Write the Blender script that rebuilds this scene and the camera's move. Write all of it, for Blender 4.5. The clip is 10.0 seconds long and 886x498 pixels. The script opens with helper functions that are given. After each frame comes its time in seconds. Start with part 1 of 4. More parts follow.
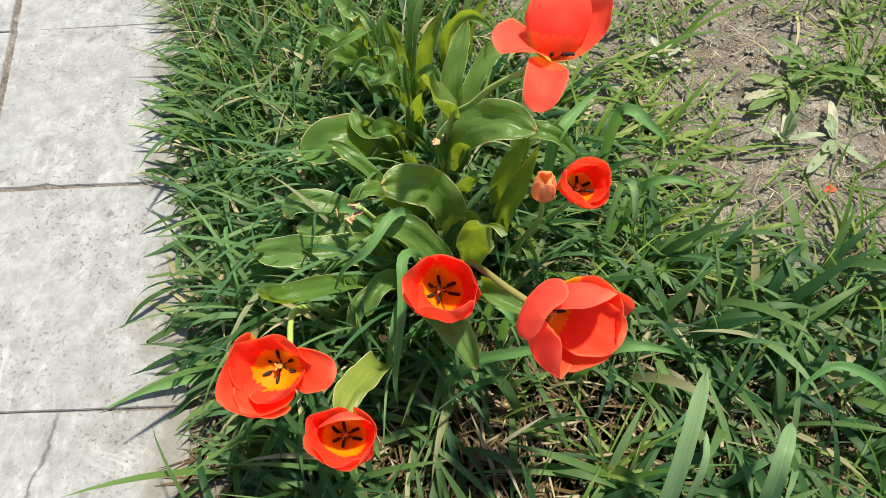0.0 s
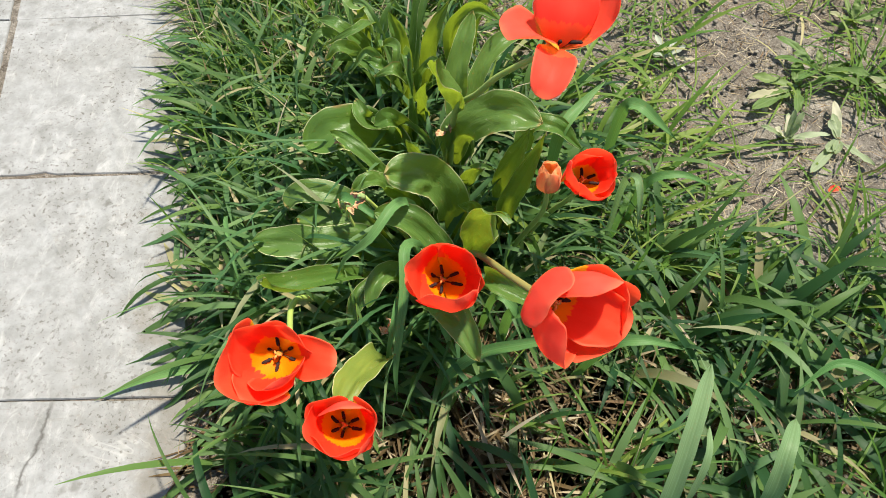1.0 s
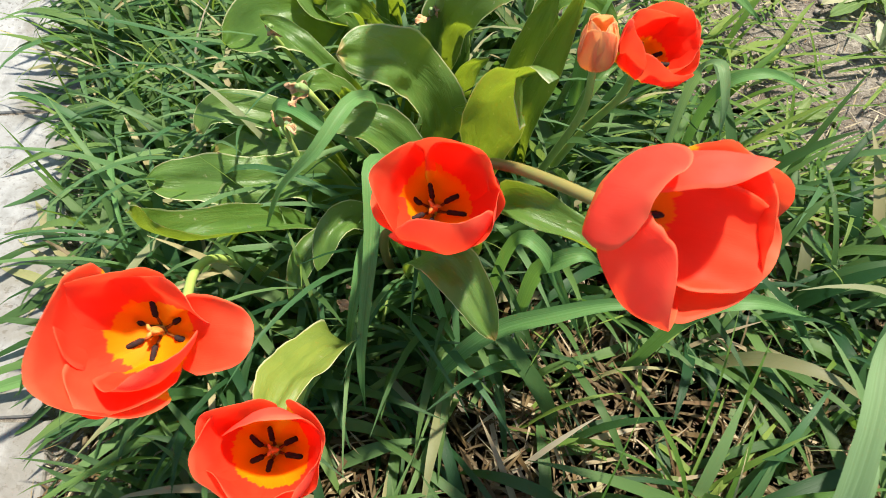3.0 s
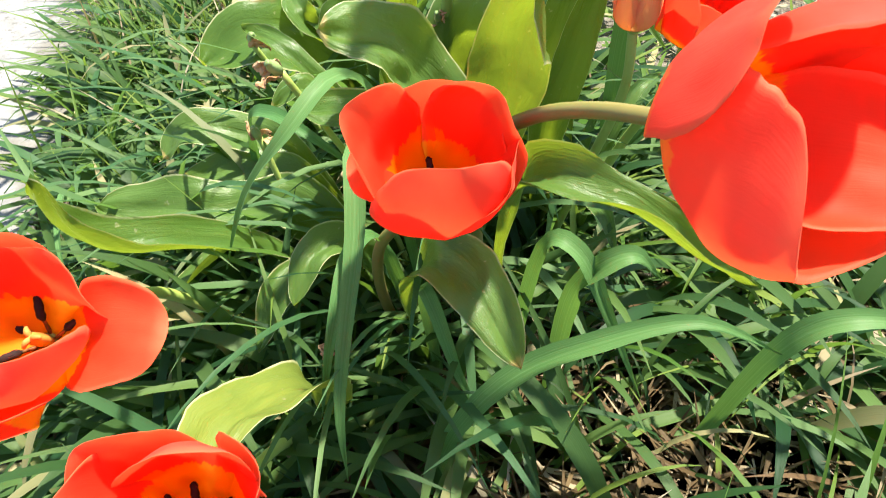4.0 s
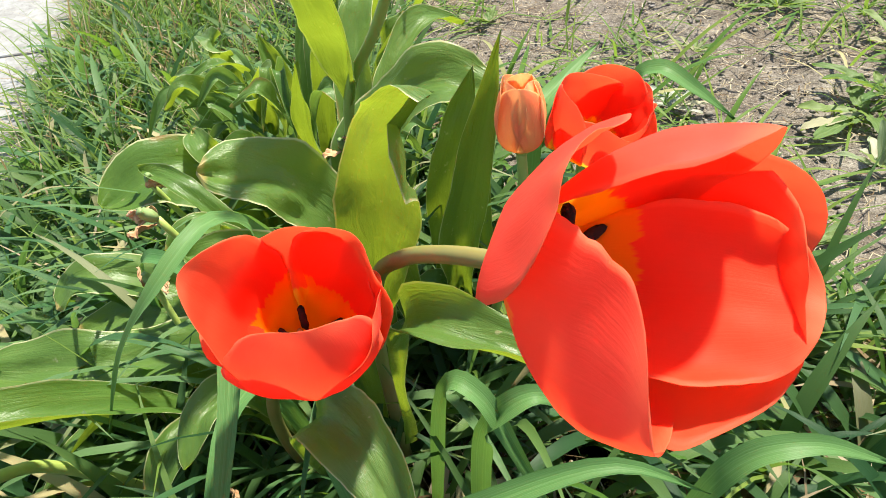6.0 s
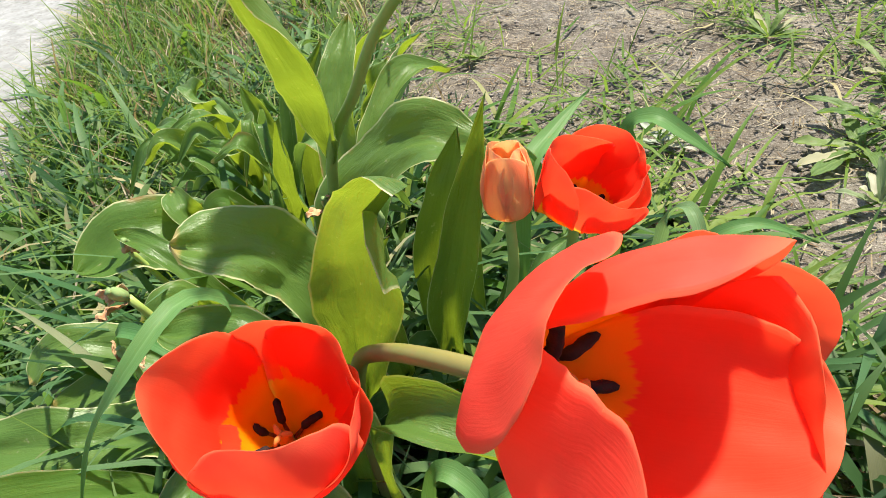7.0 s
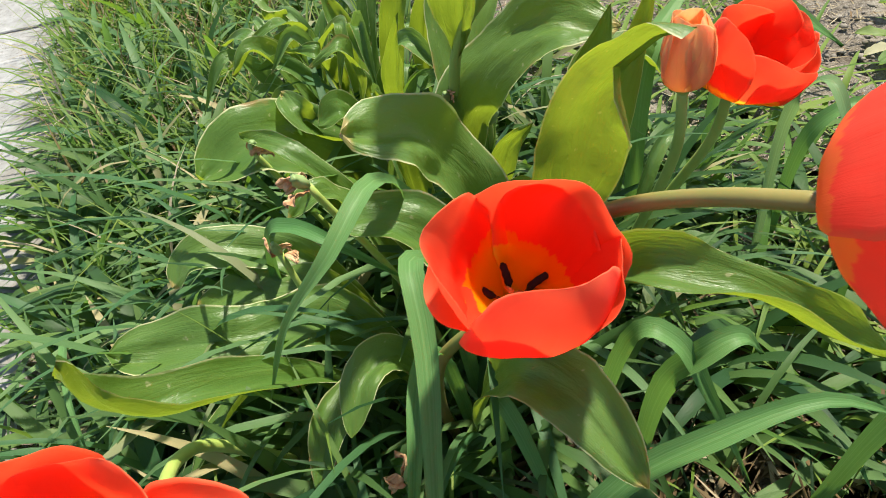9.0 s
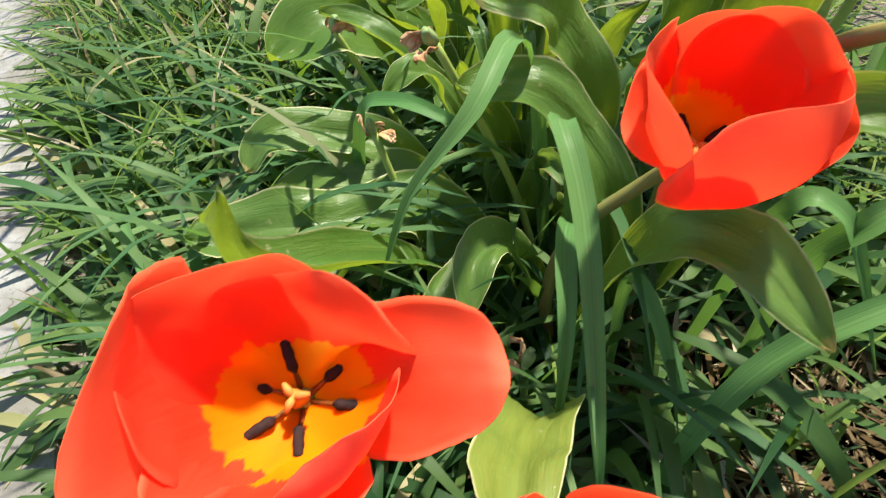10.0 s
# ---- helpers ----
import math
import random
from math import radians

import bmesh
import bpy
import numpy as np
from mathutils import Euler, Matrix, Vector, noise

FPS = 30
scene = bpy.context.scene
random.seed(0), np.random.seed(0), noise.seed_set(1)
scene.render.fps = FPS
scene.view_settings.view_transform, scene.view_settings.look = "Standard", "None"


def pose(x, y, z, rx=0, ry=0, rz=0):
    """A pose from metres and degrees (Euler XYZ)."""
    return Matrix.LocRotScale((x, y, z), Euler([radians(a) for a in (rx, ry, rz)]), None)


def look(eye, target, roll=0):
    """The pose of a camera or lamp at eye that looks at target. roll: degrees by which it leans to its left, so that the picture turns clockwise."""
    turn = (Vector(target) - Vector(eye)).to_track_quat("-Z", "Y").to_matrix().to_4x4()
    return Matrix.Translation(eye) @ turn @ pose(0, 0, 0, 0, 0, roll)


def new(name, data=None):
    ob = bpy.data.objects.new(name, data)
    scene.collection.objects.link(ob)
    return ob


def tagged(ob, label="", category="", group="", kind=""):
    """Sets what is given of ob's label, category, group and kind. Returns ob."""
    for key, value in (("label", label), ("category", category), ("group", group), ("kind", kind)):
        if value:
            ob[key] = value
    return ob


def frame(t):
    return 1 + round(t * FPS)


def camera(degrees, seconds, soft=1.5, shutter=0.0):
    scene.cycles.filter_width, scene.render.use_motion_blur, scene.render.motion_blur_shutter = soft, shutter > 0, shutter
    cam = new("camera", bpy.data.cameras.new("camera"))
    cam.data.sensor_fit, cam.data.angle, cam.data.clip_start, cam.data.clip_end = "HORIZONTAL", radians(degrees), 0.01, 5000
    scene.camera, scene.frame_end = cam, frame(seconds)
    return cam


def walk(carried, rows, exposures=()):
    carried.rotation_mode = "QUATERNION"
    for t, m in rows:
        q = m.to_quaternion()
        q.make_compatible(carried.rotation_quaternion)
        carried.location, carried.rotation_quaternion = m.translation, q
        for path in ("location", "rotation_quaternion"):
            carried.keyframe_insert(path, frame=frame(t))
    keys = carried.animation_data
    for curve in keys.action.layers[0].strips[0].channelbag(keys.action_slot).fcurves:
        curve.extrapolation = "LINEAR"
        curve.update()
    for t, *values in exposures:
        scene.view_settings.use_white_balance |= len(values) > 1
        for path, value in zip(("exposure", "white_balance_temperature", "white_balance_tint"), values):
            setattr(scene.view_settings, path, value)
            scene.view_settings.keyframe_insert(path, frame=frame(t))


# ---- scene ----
cam = camera(63.0, 10.0, soft=0.8, shutter=0.2)
PATH = [
    (0, (0.081, 0.059, 1.056), (-0.055, 1.091, -0.652), -6.5),
    (0.5, (0.077, 0.047, 1.062), (-0.057, 1.102, -0.632), -4.9),
    (1, (0.071, 0.046, 1.037), (-0.053, 1.093, -0.663), -5.0),
    (1.5, (0.067, 0.077, 0.969), (-0.018, 1.159, -0.711), -2.4),
    (2, (0.044, 0.097, 0.879), (-0.065, 1.173, -0.803), -3.0),
    (2.5, (0.037, 0.119, 0.795), (-0.048, 1.177, -0.9), -2.8),
    (2.7, (0.04, 0.135, 0.767), (-0.032, 1.199, -0.925), -2.9),
    (3.8, (0.038, 0.166, 0.52), (-0.054, 1.505, -0.963), -5.3),
    (4, (0.047, 0.167, 0.522), (-0.084, 1.568, -0.9), -5.9),
    (4.5, (0.074, 0.185, 0.511), (-0.049, 1.64, -0.856), -7.1),
    (5, (0.097, 0.192, 0.523), (0.063, 1.733, -0.751), -5.9),
    (5.2, (0.103, 0.198, 0.524), (0.081, 1.735, -0.756), -6.4),
    (6.3, (0.106, 0.218, 0.51), (0.036, 1.809, -0.7), -8.6),
    (6.5, (0.109, 0.226, 0.51), (0.048, 1.82, -0.696), -8.8),
    (7, (0.115, 0.248, 0.522), (0.066, 1.863, -0.657), -9.2),
    (7.5, (0.117, 0.255, 0.516), (0.066, 1.855, -0.683), -9.2),
    (8, (0.09, 0.238, 0.488), (0.076, 1.809, -0.75), -10.0),
    (8.5, (0.04, 0.227, 0.504), (-0.007, 1.759, -0.781), -12.1),
    (9, (-0.012, 0.228, 0.52), (-0.035, 1.723, -0.809), -11.2),
    (9.5, (-0.07, 0.239, 0.504), (0.021, 1.686, -0.874), -7.0),
    (10, (-0.124, 0.226, 0.471), (-0.049, 1.636, -0.946), -7.0),
]
walk(cam, [(t, look(eye, target, roll)) for t, eye, target, roll in PATH],
     exposures=[(0.0, 1.02, 6550.0, 6.0), (1.0, 1.02, 6550.0, 6.0), (2.7, 1.14, 6550.0, 6.0), (3.8, 1.66, 6550.0, 6.0), (4.0, 1.66, 6550.0, 6.0), (5.0, 1.58, 6550.0, 6.0), (6.3, 1.34, 6550.0, 6.0), (7.5, 1.2, 6550.0, 6.0), (9.0, 1.16, 6550.0, 6.0), (10.0, 1.22, 6550.0, 6.0)])

# ---- world, sun, exposure ----
SUN_EL, SUN_AZ = 70.0, 52.0   # degrees above the horizon; degrees from +y towards +x
world = bpy.data.worlds.new("sky")
scene.world = world
world.use_nodes = True
wn = world.node_tree
sky = wn.nodes.new("ShaderNodeTexSky")
sky.sky_type = 'NISHITA'
sky.sun_disc = False
sky.sun_elevation = radians(SUN_EL)
sky.sun_rotation = radians(SUN_AZ)
back = wn.nodes["Background"]
back.inputs["Strength"].default_value = 0.095
wn.links.new(sky.outputs["Color"], back.inputs["Color"])
sun_data = bpy.data.lights.new("sun", 'SUN')
sun_data.energy = 4.7
sun_data.angle = radians(3.0)
sun_data.color = (1.0, 0.92, 0.78)
sun = new("sun", sun_data)
sun_way = Vector((math.sin(radians(SUN_AZ)) * math.cos(radians(SUN_EL)), math.cos(radians(SUN_AZ)) * math.cos(radians(SUN_EL)), math.sin(radians(SUN_EL))))
sun.matrix_world = look(sun_way * 10, (0, 0, 0))


# ---- materials ----
class Nodes:
    """A short way to write node materials."""
    def __init__(self, name):
        self.mat = bpy.data.materials.new(name)
        self.mat.use_nodes = True
        self.tree = self.mat.node_tree
        self.tree.nodes.clear()
        self.out = self.tree.nodes.new("ShaderNodeOutputMaterial")

    def add(self, kind, **ins):
        n = self.tree.nodes.new(kind)
        for k, v in ins.items():
            key = int(k[1:]) if k[0] == "i" and k[1:].isdigit() else k.replace("_", " ")
            if isinstance(v, bpy.types.NodeSocket):
                self.tree.links.new(v, n.inputs[key])
            else:
                n.inputs[key].default_value = (*v, 1.0) if isinstance(v, tuple) and len(v) == 3 and n.inputs[key].type == 'RGBA' else v
        return n

    def noise(self, vec, scale, detail=3.0, rough=0.55, distortion=0.0):
        return self.add("ShaderNodeTexNoise", Vector=vec, Scale=scale, Detail=detail, Roughness=rough, Distortion=distortion).outputs["Fac"]

    def ramp(self, fac, stops):
        n = self.add("ShaderNodeValToRGB", Fac=fac)
        el = n.color_ramp.elements
        while len(el) < len(stops):
            el.new(0.5)
        for e, (p, c) in zip(el, stops):
            e.position, e.color = p, ((*c, 1.0) if isinstance(c, tuple) else (c, c, c, 1.0))
        return n.outputs["Color"]

    def mix(self, fac, a, b, blend='MIX'):
        n = self.tree.nodes.new("ShaderNodeMix")
        n.data_type, n.blend_type = 'RGBA', blend
        for key, v in ((0, fac), (6, a), (7, b)):
            if isinstance(v, bpy.types.NodeSocket):
                self.tree.links.new(v, n.inputs[key])
            else:
                n.inputs[key].default_value = (*v, 1) if isinstance(v, tuple) and len(v) == 3 else v
        return n.outputs[2]

    def math(self, op, a, b=0.0, c=0.0):
        n = self.tree.nodes.new("ShaderNodeMath")
        n.operation = op
        for key, v in enumerate((a, b, c)):
            if isinstance(v, bpy.types.NodeSocket):
                self.tree.links.new(v, n.inputs[key])
            else:
                n.inputs[key].default_value = v
        return n.outputs[0]

    def bump(self, height, strength, distance):
        return self.add("ShaderNodeBump", Height=height, Strength=strength, Distance=distance).outputs["Normal"]

    def finish(self, shader):
        self.tree.links.new(shader, self.out.inputs["Surface"])
        return self.mat

    def thin(self, colour, through_colour, share, roughness, normal=None, spec=0.4, sheen=0.0):
        """A thin leaf or petal: glossy surface over matter that lets light through."""
        p = self.add("ShaderNodeBsdfPrincipled", Base_Color=colour, Roughness=roughness)
        p.inputs["Specular IOR Level"].default_value = spec
        p.inputs["Sheen Weight"].default_value = sheen
        t = self.add("ShaderNodeBsdfTranslucent", Color=through_colour)
        if normal is not None:
            self.tree.links.new(normal, p.inputs["Normal"])
            self.tree.links.new(normal, t.inputs["Normal"])
        m = self.add("ShaderNodeMixShader", Fac=share, i1=p.outputs[0], i2=t.outputs[0])
        return self.finish(m.outputs[0])


def uv_parts(k):
    uv = k.add("ShaderNodeUVMap").outputs["UV"]
    s = k.add("ShaderNodeSeparateXYZ", Vector=uv)
    return uv, s.outputs["X"], s.outputs["Y"]


def petal_material(name, low, high, pale, glow, share, sheen, gold_end, glow_end, foot_glow):
    k = Nodes(name)
    uv, u, v = uv_parts(k)
    pos = k.add("ShaderNodeTexCoord").outputs["Object"]
    stretched = k.add("ShaderNodeMapping", Vector=uv, Scale=(26.0, 1.6, 1.0)).outputs[0]
    streak = k.noise(stretched, 3.0, 4.0)
    fine = k.noise(pos, 900.0, 2.0)
    blotch = k.noise(pos, 45.0, 3.0)
    red = k.ramp(streak, [(0.3, low), (0.7, high)])
    red = k.mix(k.ramp(k.math('ADD', k.math('MULTIPLY', blotch, 0.6), k.math('MULTIPLY', v, 0.4)), [(0.35, 0.0), (0.8, 0.75)]), red, pale)
    # pale margin of the petal
    edge = k.math('ABSOLUTE', k.math('SUBTRACT', u, 0.5))
    rim = k.ramp(k.math('MAXIMUM', k.math('MULTIPLY', edge, 2.0), v), [(0.90, 0.0), (1.0, 1.0)])
    red = k.mix(k.math('MULTIPLY', rim, 0.6), red, (0.98, 0.34, 0.17))
    # yellow blotch at the petal's foot, with a ragged border
    teeth = k.add("ShaderNodeMapping", Vector=uv, Scale=(8.0, 0.7, 1.0)).outputs[0]
    jag = k.math('ADD', v, k.math('MULTIPLY', k.math('SUBTRACT', k.noise(teeth, 2.0, 2.5), 0.5), 0.20))
    foot = k.ramp(k.math('ADD', jag, k.math('MULTIPLY', edge, 0.10)), [(gold_end, 1.0), (gold_end + 0.02, 0.0)])
    gold = k.mix(k.noise(stretched, 5.0, 2.0), (1.0, 0.33, 0.005), (1.0, 0.42, 0.008))
    col = k.mix(foot, red, gold)
    lit = k.ramp(k.math('ADD', jag, k.math('MULTIPLY', edge, 0.10)), [(glow_end, 1.0), (glow_end + 0.02, 0.0)])
    n = k.bump(k.math('ADD', k.math('MULTIPLY', streak, 0.8), k.math('MULTIPLY', fine, 0.2)), 0.10, 0.002)
    return k.thin(col, k.mix(lit, glow, foot_glow), share, 0.50, n, 0.15, sheen)


def bud_material():
    k = Nodes("bud_petal")
    uv, u, v = uv_parts(k)
    stretched = k.add("ShaderNodeMapping", Vector=uv, Scale=(18.0, 1.4, 1.0)).outputs[0]
    streak = k.noise(stretched, 3.0, 4.0)
    edge = k.math('MULTIPLY', k.math('ABSOLUTE', k.math('SUBTRACT', u, 0.5)), 2.0)
    f = k.math('ADD', k.math('MULTIPLY', edge, 0.55), k.math('MULTIPLY', k.math('SUBTRACT', streak, 0.5), 0.5))
    col = k.ramp(k.math('ADD', f, k.math('MULTIPLY', v, 0.35)), [(0.1, (0.98, 0.66, 0.28)), (0.4, (0.98, 0.56, 0.28)), (0.65, (0.97, 0.27, 0.16)), (0.85, (0.98, 0.54, 0.28)), (1.0, (0.98, 0.74, 0.40))])
    n = k.bump(streak, 0.25, 0.002)
    return k.thin(col, (1.0, 0.74, 0.46), 0.62, 0.55, n, 0.10, 0.0)


def leaf_material(name, low, high, glow):
    k = Nodes(name)
    uv, u, v = uv_parts(k)
    pos = k.add("ShaderNodeTexCoord").outputs["Object"]
    rnd = k.add("ShaderNodeObjectInfo").outputs["Random"]
    stretched = k.add("ShaderNodeMapping", Vector=uv, Scale=(24.0, 2.4, 1.0)).outputs[0]
    vein = k.noise(stretched, 2.2, 5.0, 0.65, 0.3)
    bloom = k.noise(k.add("ShaderNodeMapping", Vector=uv, Scale=(5.0, 3.0, 1.0), Location=(0.0, 0.0, 0.0)).outputs[0], 1.6, 5.0, 0.6, 0.6)
    spots = k.noise(pos, 160.0, 2.0)
    green = k.mix(rnd, low, high)
    green = k.mix(k.ramp(vein, [(0.35, 0.0), (0.7, 0.10)]), green, (0.062, 0.120, 0.028))
    green = k.mix(k.ramp(bloom, [(0.42, 0.0), (0.75, 0.55)]), green, (0.130, 0.205, 0.042))
    green = k.mix(k.ramp(k.noise(pos, 11.0, 3.0), [(0.4, 0.0), (0.7, 0.4)]), green, (0.070, 0.135, 0.030))
    edge = k.math('MULTIPLY', k.math('ABSOLUTE', k.math('SUBTRACT', u, 0.5)), 2.0)
    green = k.mix(k.math('MULTIPLY', k.ramp(edge, [(0.94, 0.0), (0.975, 0.95)]), k.ramp(k.noise(pos, 60.0, 2.0), [(0.3, 0.45), (0.6, 1.0)])), green, (0.62, 0.60, 0.34))
    rust = k.math('MULTIPLY', k.ramp(edge, [(0.82, 0.0), (0.97, 1.0)]), k.ramp(k.noise(pos, 24.0, 4.0), [(0.60, 0.0), (0.68, 0.9)]))
    green = k.mix(rust, green, (0.30, 0.17, 0.07))
    scar = k.math('MULTIPLY', k.ramp(spots, [(0.66, 0.0), (0.72, 1.0)]), k.ramp(bloom, [(0.5, 0.0), (0.6, 1.0)]))
    green = k.mix(k.math('MULTIPLY', scar, 0.6), green, (0.45, 0.42, 0.24))
    tip = k.math('MULTIPLY', k.ramp(k.math('ADD', v, k.math('MULTIPLY', bloom, 0.05)), [(0.985, 0.0), (1.015, 1.0)]), k.ramp(rnd, [(0.55, 0.0), (0.6, 1.0)]))
    green = k.mix(k.math('MULTIPLY', tip, 0.8), green, (0.45, 0.33, 0.13))
    n = k.bump(k.math('ADD', k.math('MULTIPLY', vein, 0.05), k.math('ADD', k.math('MULTIPLY', bloom, 0.8), k.math('MULTIPLY', k.noise(pos, 75.0, 5.0), 0.6))), 0.45, 0.004)
    rough = k.ramp(bloom, [(0.3, 0.27), (0.7, 0.44)])
    return k.thin(green, glow, 0.38, rough, n, 0.34)


def grass_material(name, low, high, dry, dry_share, glow, whole=False):
    k = Nodes(name)
    uv, u, v = uv_parts(k)
    rnd = k.add("ShaderNodeObjectInfo").outputs["Random"] if whole else k.add("ShaderNodeNewGeometry").outputs["Random Per Island"]
    stretched = k.add("ShaderNodeMapping", Vector=uv, Scale=(9.0, 0.6, 1.0)).outputs[0]
    vein = k.noise(stretched, 2.5, 2.0)
    # loose blades skew dark with few pale ones: grass shade and highlights as colour
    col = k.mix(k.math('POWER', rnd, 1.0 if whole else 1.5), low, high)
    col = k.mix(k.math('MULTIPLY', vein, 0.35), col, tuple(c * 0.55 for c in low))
    if whole:
        lines = k.noise(k.add("ShaderNodeMapping", Vector=uv, Scale=(16.0, 0.25, 1.0)).outputs[0], 2.0, 2.0)
        col = k.mix(k.ramp(lines, [(0.45, 0.0), (0.70, 0.35)]), col, tuple(min(0.6, c * 1.6 + 0.06) for c in high))
    other = k.math('FRACT', k.math('MULTIPLY', rnd, 37.7))
    old = k.ramp(other, [(1.0 - dry_share - 0.03, 0.0), (1.0 - dry_share + 0.03, 1.0)])
    old = k.math('MAXIMUM', old, k.ramp(k.math('ADD', v, k.math('MULTIPLY', other, 0.12)), [(1.03, 0.0), (1.1, 0.8)]))
    col = k.mix(old, col, dry)
    n = k.bump(vein, 0.3, 0.0008)
    return k.thin(col, glow, 0.36, 0.46, n, 0.17)


def plain_material(name, a, b, scale, rough, bump=0.2, distance=0.001, spec=0.3):
    k = Nodes(name)
    pos = k.add("ShaderNodeTexCoord").outputs["Object"]
    n1, n2 = k.noise(pos, scale, 4.0), k.noise(pos, scale * 6, 3.0)
    col = k.mix(k.ramp(n1, [(0.3, 0.0), (0.7, 1.0)]), a, b)
    col = k.mix(k.math('MULTIPLY', n2, 0.4), col, tuple(c * 0.6 for c in a))
    p = k.add("ShaderNodeBsdfPrincipled", Base_Color=col, Roughness=rough, Normal=k.bump(n2, bump, distance))
    p.inputs["Specular IOR Level"].default_value = spec
    return k.finish(p.outputs[0])


def soil_material():
    k = Nodes("dry_soil")
    pos = k.add("ShaderNodeNewGeometry").outputs["Position"]
    big, mid = k.noise(pos, 3.5, 4.0), k.noise(pos, 22.0, 5.0, 0.6)
    fine, grit = k.noise(pos, 140.0, 4.0, 0.65), k.noise(pos, 420.0, 2.0)
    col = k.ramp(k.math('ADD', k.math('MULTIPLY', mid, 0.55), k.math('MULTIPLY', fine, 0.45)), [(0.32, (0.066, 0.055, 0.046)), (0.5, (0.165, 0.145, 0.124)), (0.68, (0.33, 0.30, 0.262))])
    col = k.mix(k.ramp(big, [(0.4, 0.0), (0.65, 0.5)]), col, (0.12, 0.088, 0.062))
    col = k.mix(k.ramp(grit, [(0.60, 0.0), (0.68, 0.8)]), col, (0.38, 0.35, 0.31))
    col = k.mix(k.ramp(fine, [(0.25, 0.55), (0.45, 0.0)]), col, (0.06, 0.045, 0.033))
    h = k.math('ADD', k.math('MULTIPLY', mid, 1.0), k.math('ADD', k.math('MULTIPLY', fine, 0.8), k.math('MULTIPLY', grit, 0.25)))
    p = k.add("ShaderNodeBsdfPrincipled", Base_Color=col, Roughness=0.93, Normal=k.bump(h, 0.9, 0.014))
    p.inputs["Specular IOR Level"].default_value = 0.095
    return k.finish(p.outputs[0])


def concrete_material():
    k = Nodes("worn_concrete")
    pos = k.add("ShaderNodeNewGeometry").outputs["Position"]
    rnd = k.add("ShaderNodeObjectInfo").outputs["Random"]
    big, mid = k.noise(pos, 4.5, 5.0, 0.6), k.noise(pos, 26.0, 5.0, 0.65)
    fine, grit = k.noise(pos, 130.0, 3.0, 0.6), k.noise(pos, 430.0, 2.0)
    col = k.ramp(mid, [(0.3, (0.160, 0.160, 0.158)), (0.55, (0.245, 0.247, 0.25)), (0.75, (0.315, 0.317, 0.322))])
    col = k.mix(k.ramp(big, [(0.45, 0.0), (0.72, 0.6)]), col, (0.175, 0.17, 0.16))
    col = k.mix(k.math('MULTIPLY', rnd, 0.15), col, (0.20, 0.198, 0.19))
    # dark specks and pits, in drifts
    drift = k.ramp(k.noise(pos, 9.0, 3.0), [(0.40, 0.15), (0.58, 1.0)])
    speck = k.math('MULTIPLY', k.math('MAXIMUM', k.ramp(fine, [(0.58, 0.0), (0.64, 1.0)]), k.ramp(k.noise(pos, 300.0, 2.0), [(0.64, 0.0), (0.70, 0.8)])), drift)
    col = k.mix(k.math('MULTIPLY', speck, 0.75), col, (0.09, 0.08, 0.07))
    smear = k.ramp(k.noise(k.add("ShaderNodeMapping", Vector=pos, Scale=(1.0, 2.6, 1.0)).outputs[0], 15.0, 5.0, 0.7, 1.5), [(0.62, 0.0), (0.70, 0.55)])
    col = k.mix(smear, col, (0.16, 0.148, 0.13))
    scuff = k.ramp(k.noise(k.add("ShaderNodeMapping", Vector=pos, Scale=(2.2, 1.0, 1.0), Rotation=(0.0, 0.0, 0.6)).outputs[0], 11.0, 6.0, 0.75, 2.0), [(0.55, 0.0), (0.72, 0.38)])
    col = k.mix(scuff, col, (0.47, 0.46, 0.45))
    ridge = k.math('ABSOLUTE', k.math('SUBTRACT', k.noise(pos, 7.0, 4.0, 0.6, 1.0), 0.5))
    scratch = k.math('MULTIPLY', k.ramp(ridge, [(0.004, 1.0), (0.014, 0.0)]), k.ramp(k.noise(pos, 5.0, 2.0), [(0.56, 0.0), (0.70, 0.22)]))
    col = k.mix(scratch, col, (0.50, 0.49, 0.47))
    stain = k.ramp(k.noise(pos, 16.0, 3.0, 0.5), [(0.70, 0.0), (0.76, 0.6)])
    col = k.mix(stain, col, (0.11, 0.105, 0.095))
    xyz = k.add("ShaderNodeSeparateXYZ", Vector=pos)
    # a hairline crack across the near slab
    line = k.math('ADD', k.math('ADD', xyz.outputs["X"], 0.594), k.math('ADD', k.math('MULTIPLY', k.math('SUBTRACT', xyz.outputs["Y"], 0.33), -0.06), k.math('MULTIPLY', k.math('SUBTRACT', k.noise(pos, 22.0, 4.0), 0.5), 0.035)))
    crack = k.math('MULTIPLY', k.ramp(k.math('ABSOLUTE', line), [(0.0010, 1.0), (0.0024, 0.0)]), k.ramp(k.math('ABSOLUTE', k.math('SUBTRACT', xyz.outputs["Y"], 0.33)), [(0.055, 1.0), (0.08, 0.0)]))
    col = k.mix(k.math('MULTIPLY', crack, 0.8), col, (0.05, 0.045, 0.04))
    near = k.math('SQRT', k.math('ADD', k.math('POWER', k.math('ADD', xyz.outputs["X"], 0.612), 2.0), k.math('POWER', k.math('SUBTRACT', xyz.outputs["Y"], 0.772), 2.0)))
    blot = k.ramp(k.math('ADD', near, k.math('MULTIPLY', k.math('SUBTRACT', k.noise(pos, 60.0, 3.0), 0.5), 0.03)), [(0.006, 0.75), (0.012, 0.0)])
    col = k.mix(blot, col, (0.09, 0.085, 0.075))
    off = k.math('ADD', xyz.outputs["X"], k.math('MULTIPLY', k.math('SUBTRACT', xyz.outputs["Y"], 0.4), 0.21))
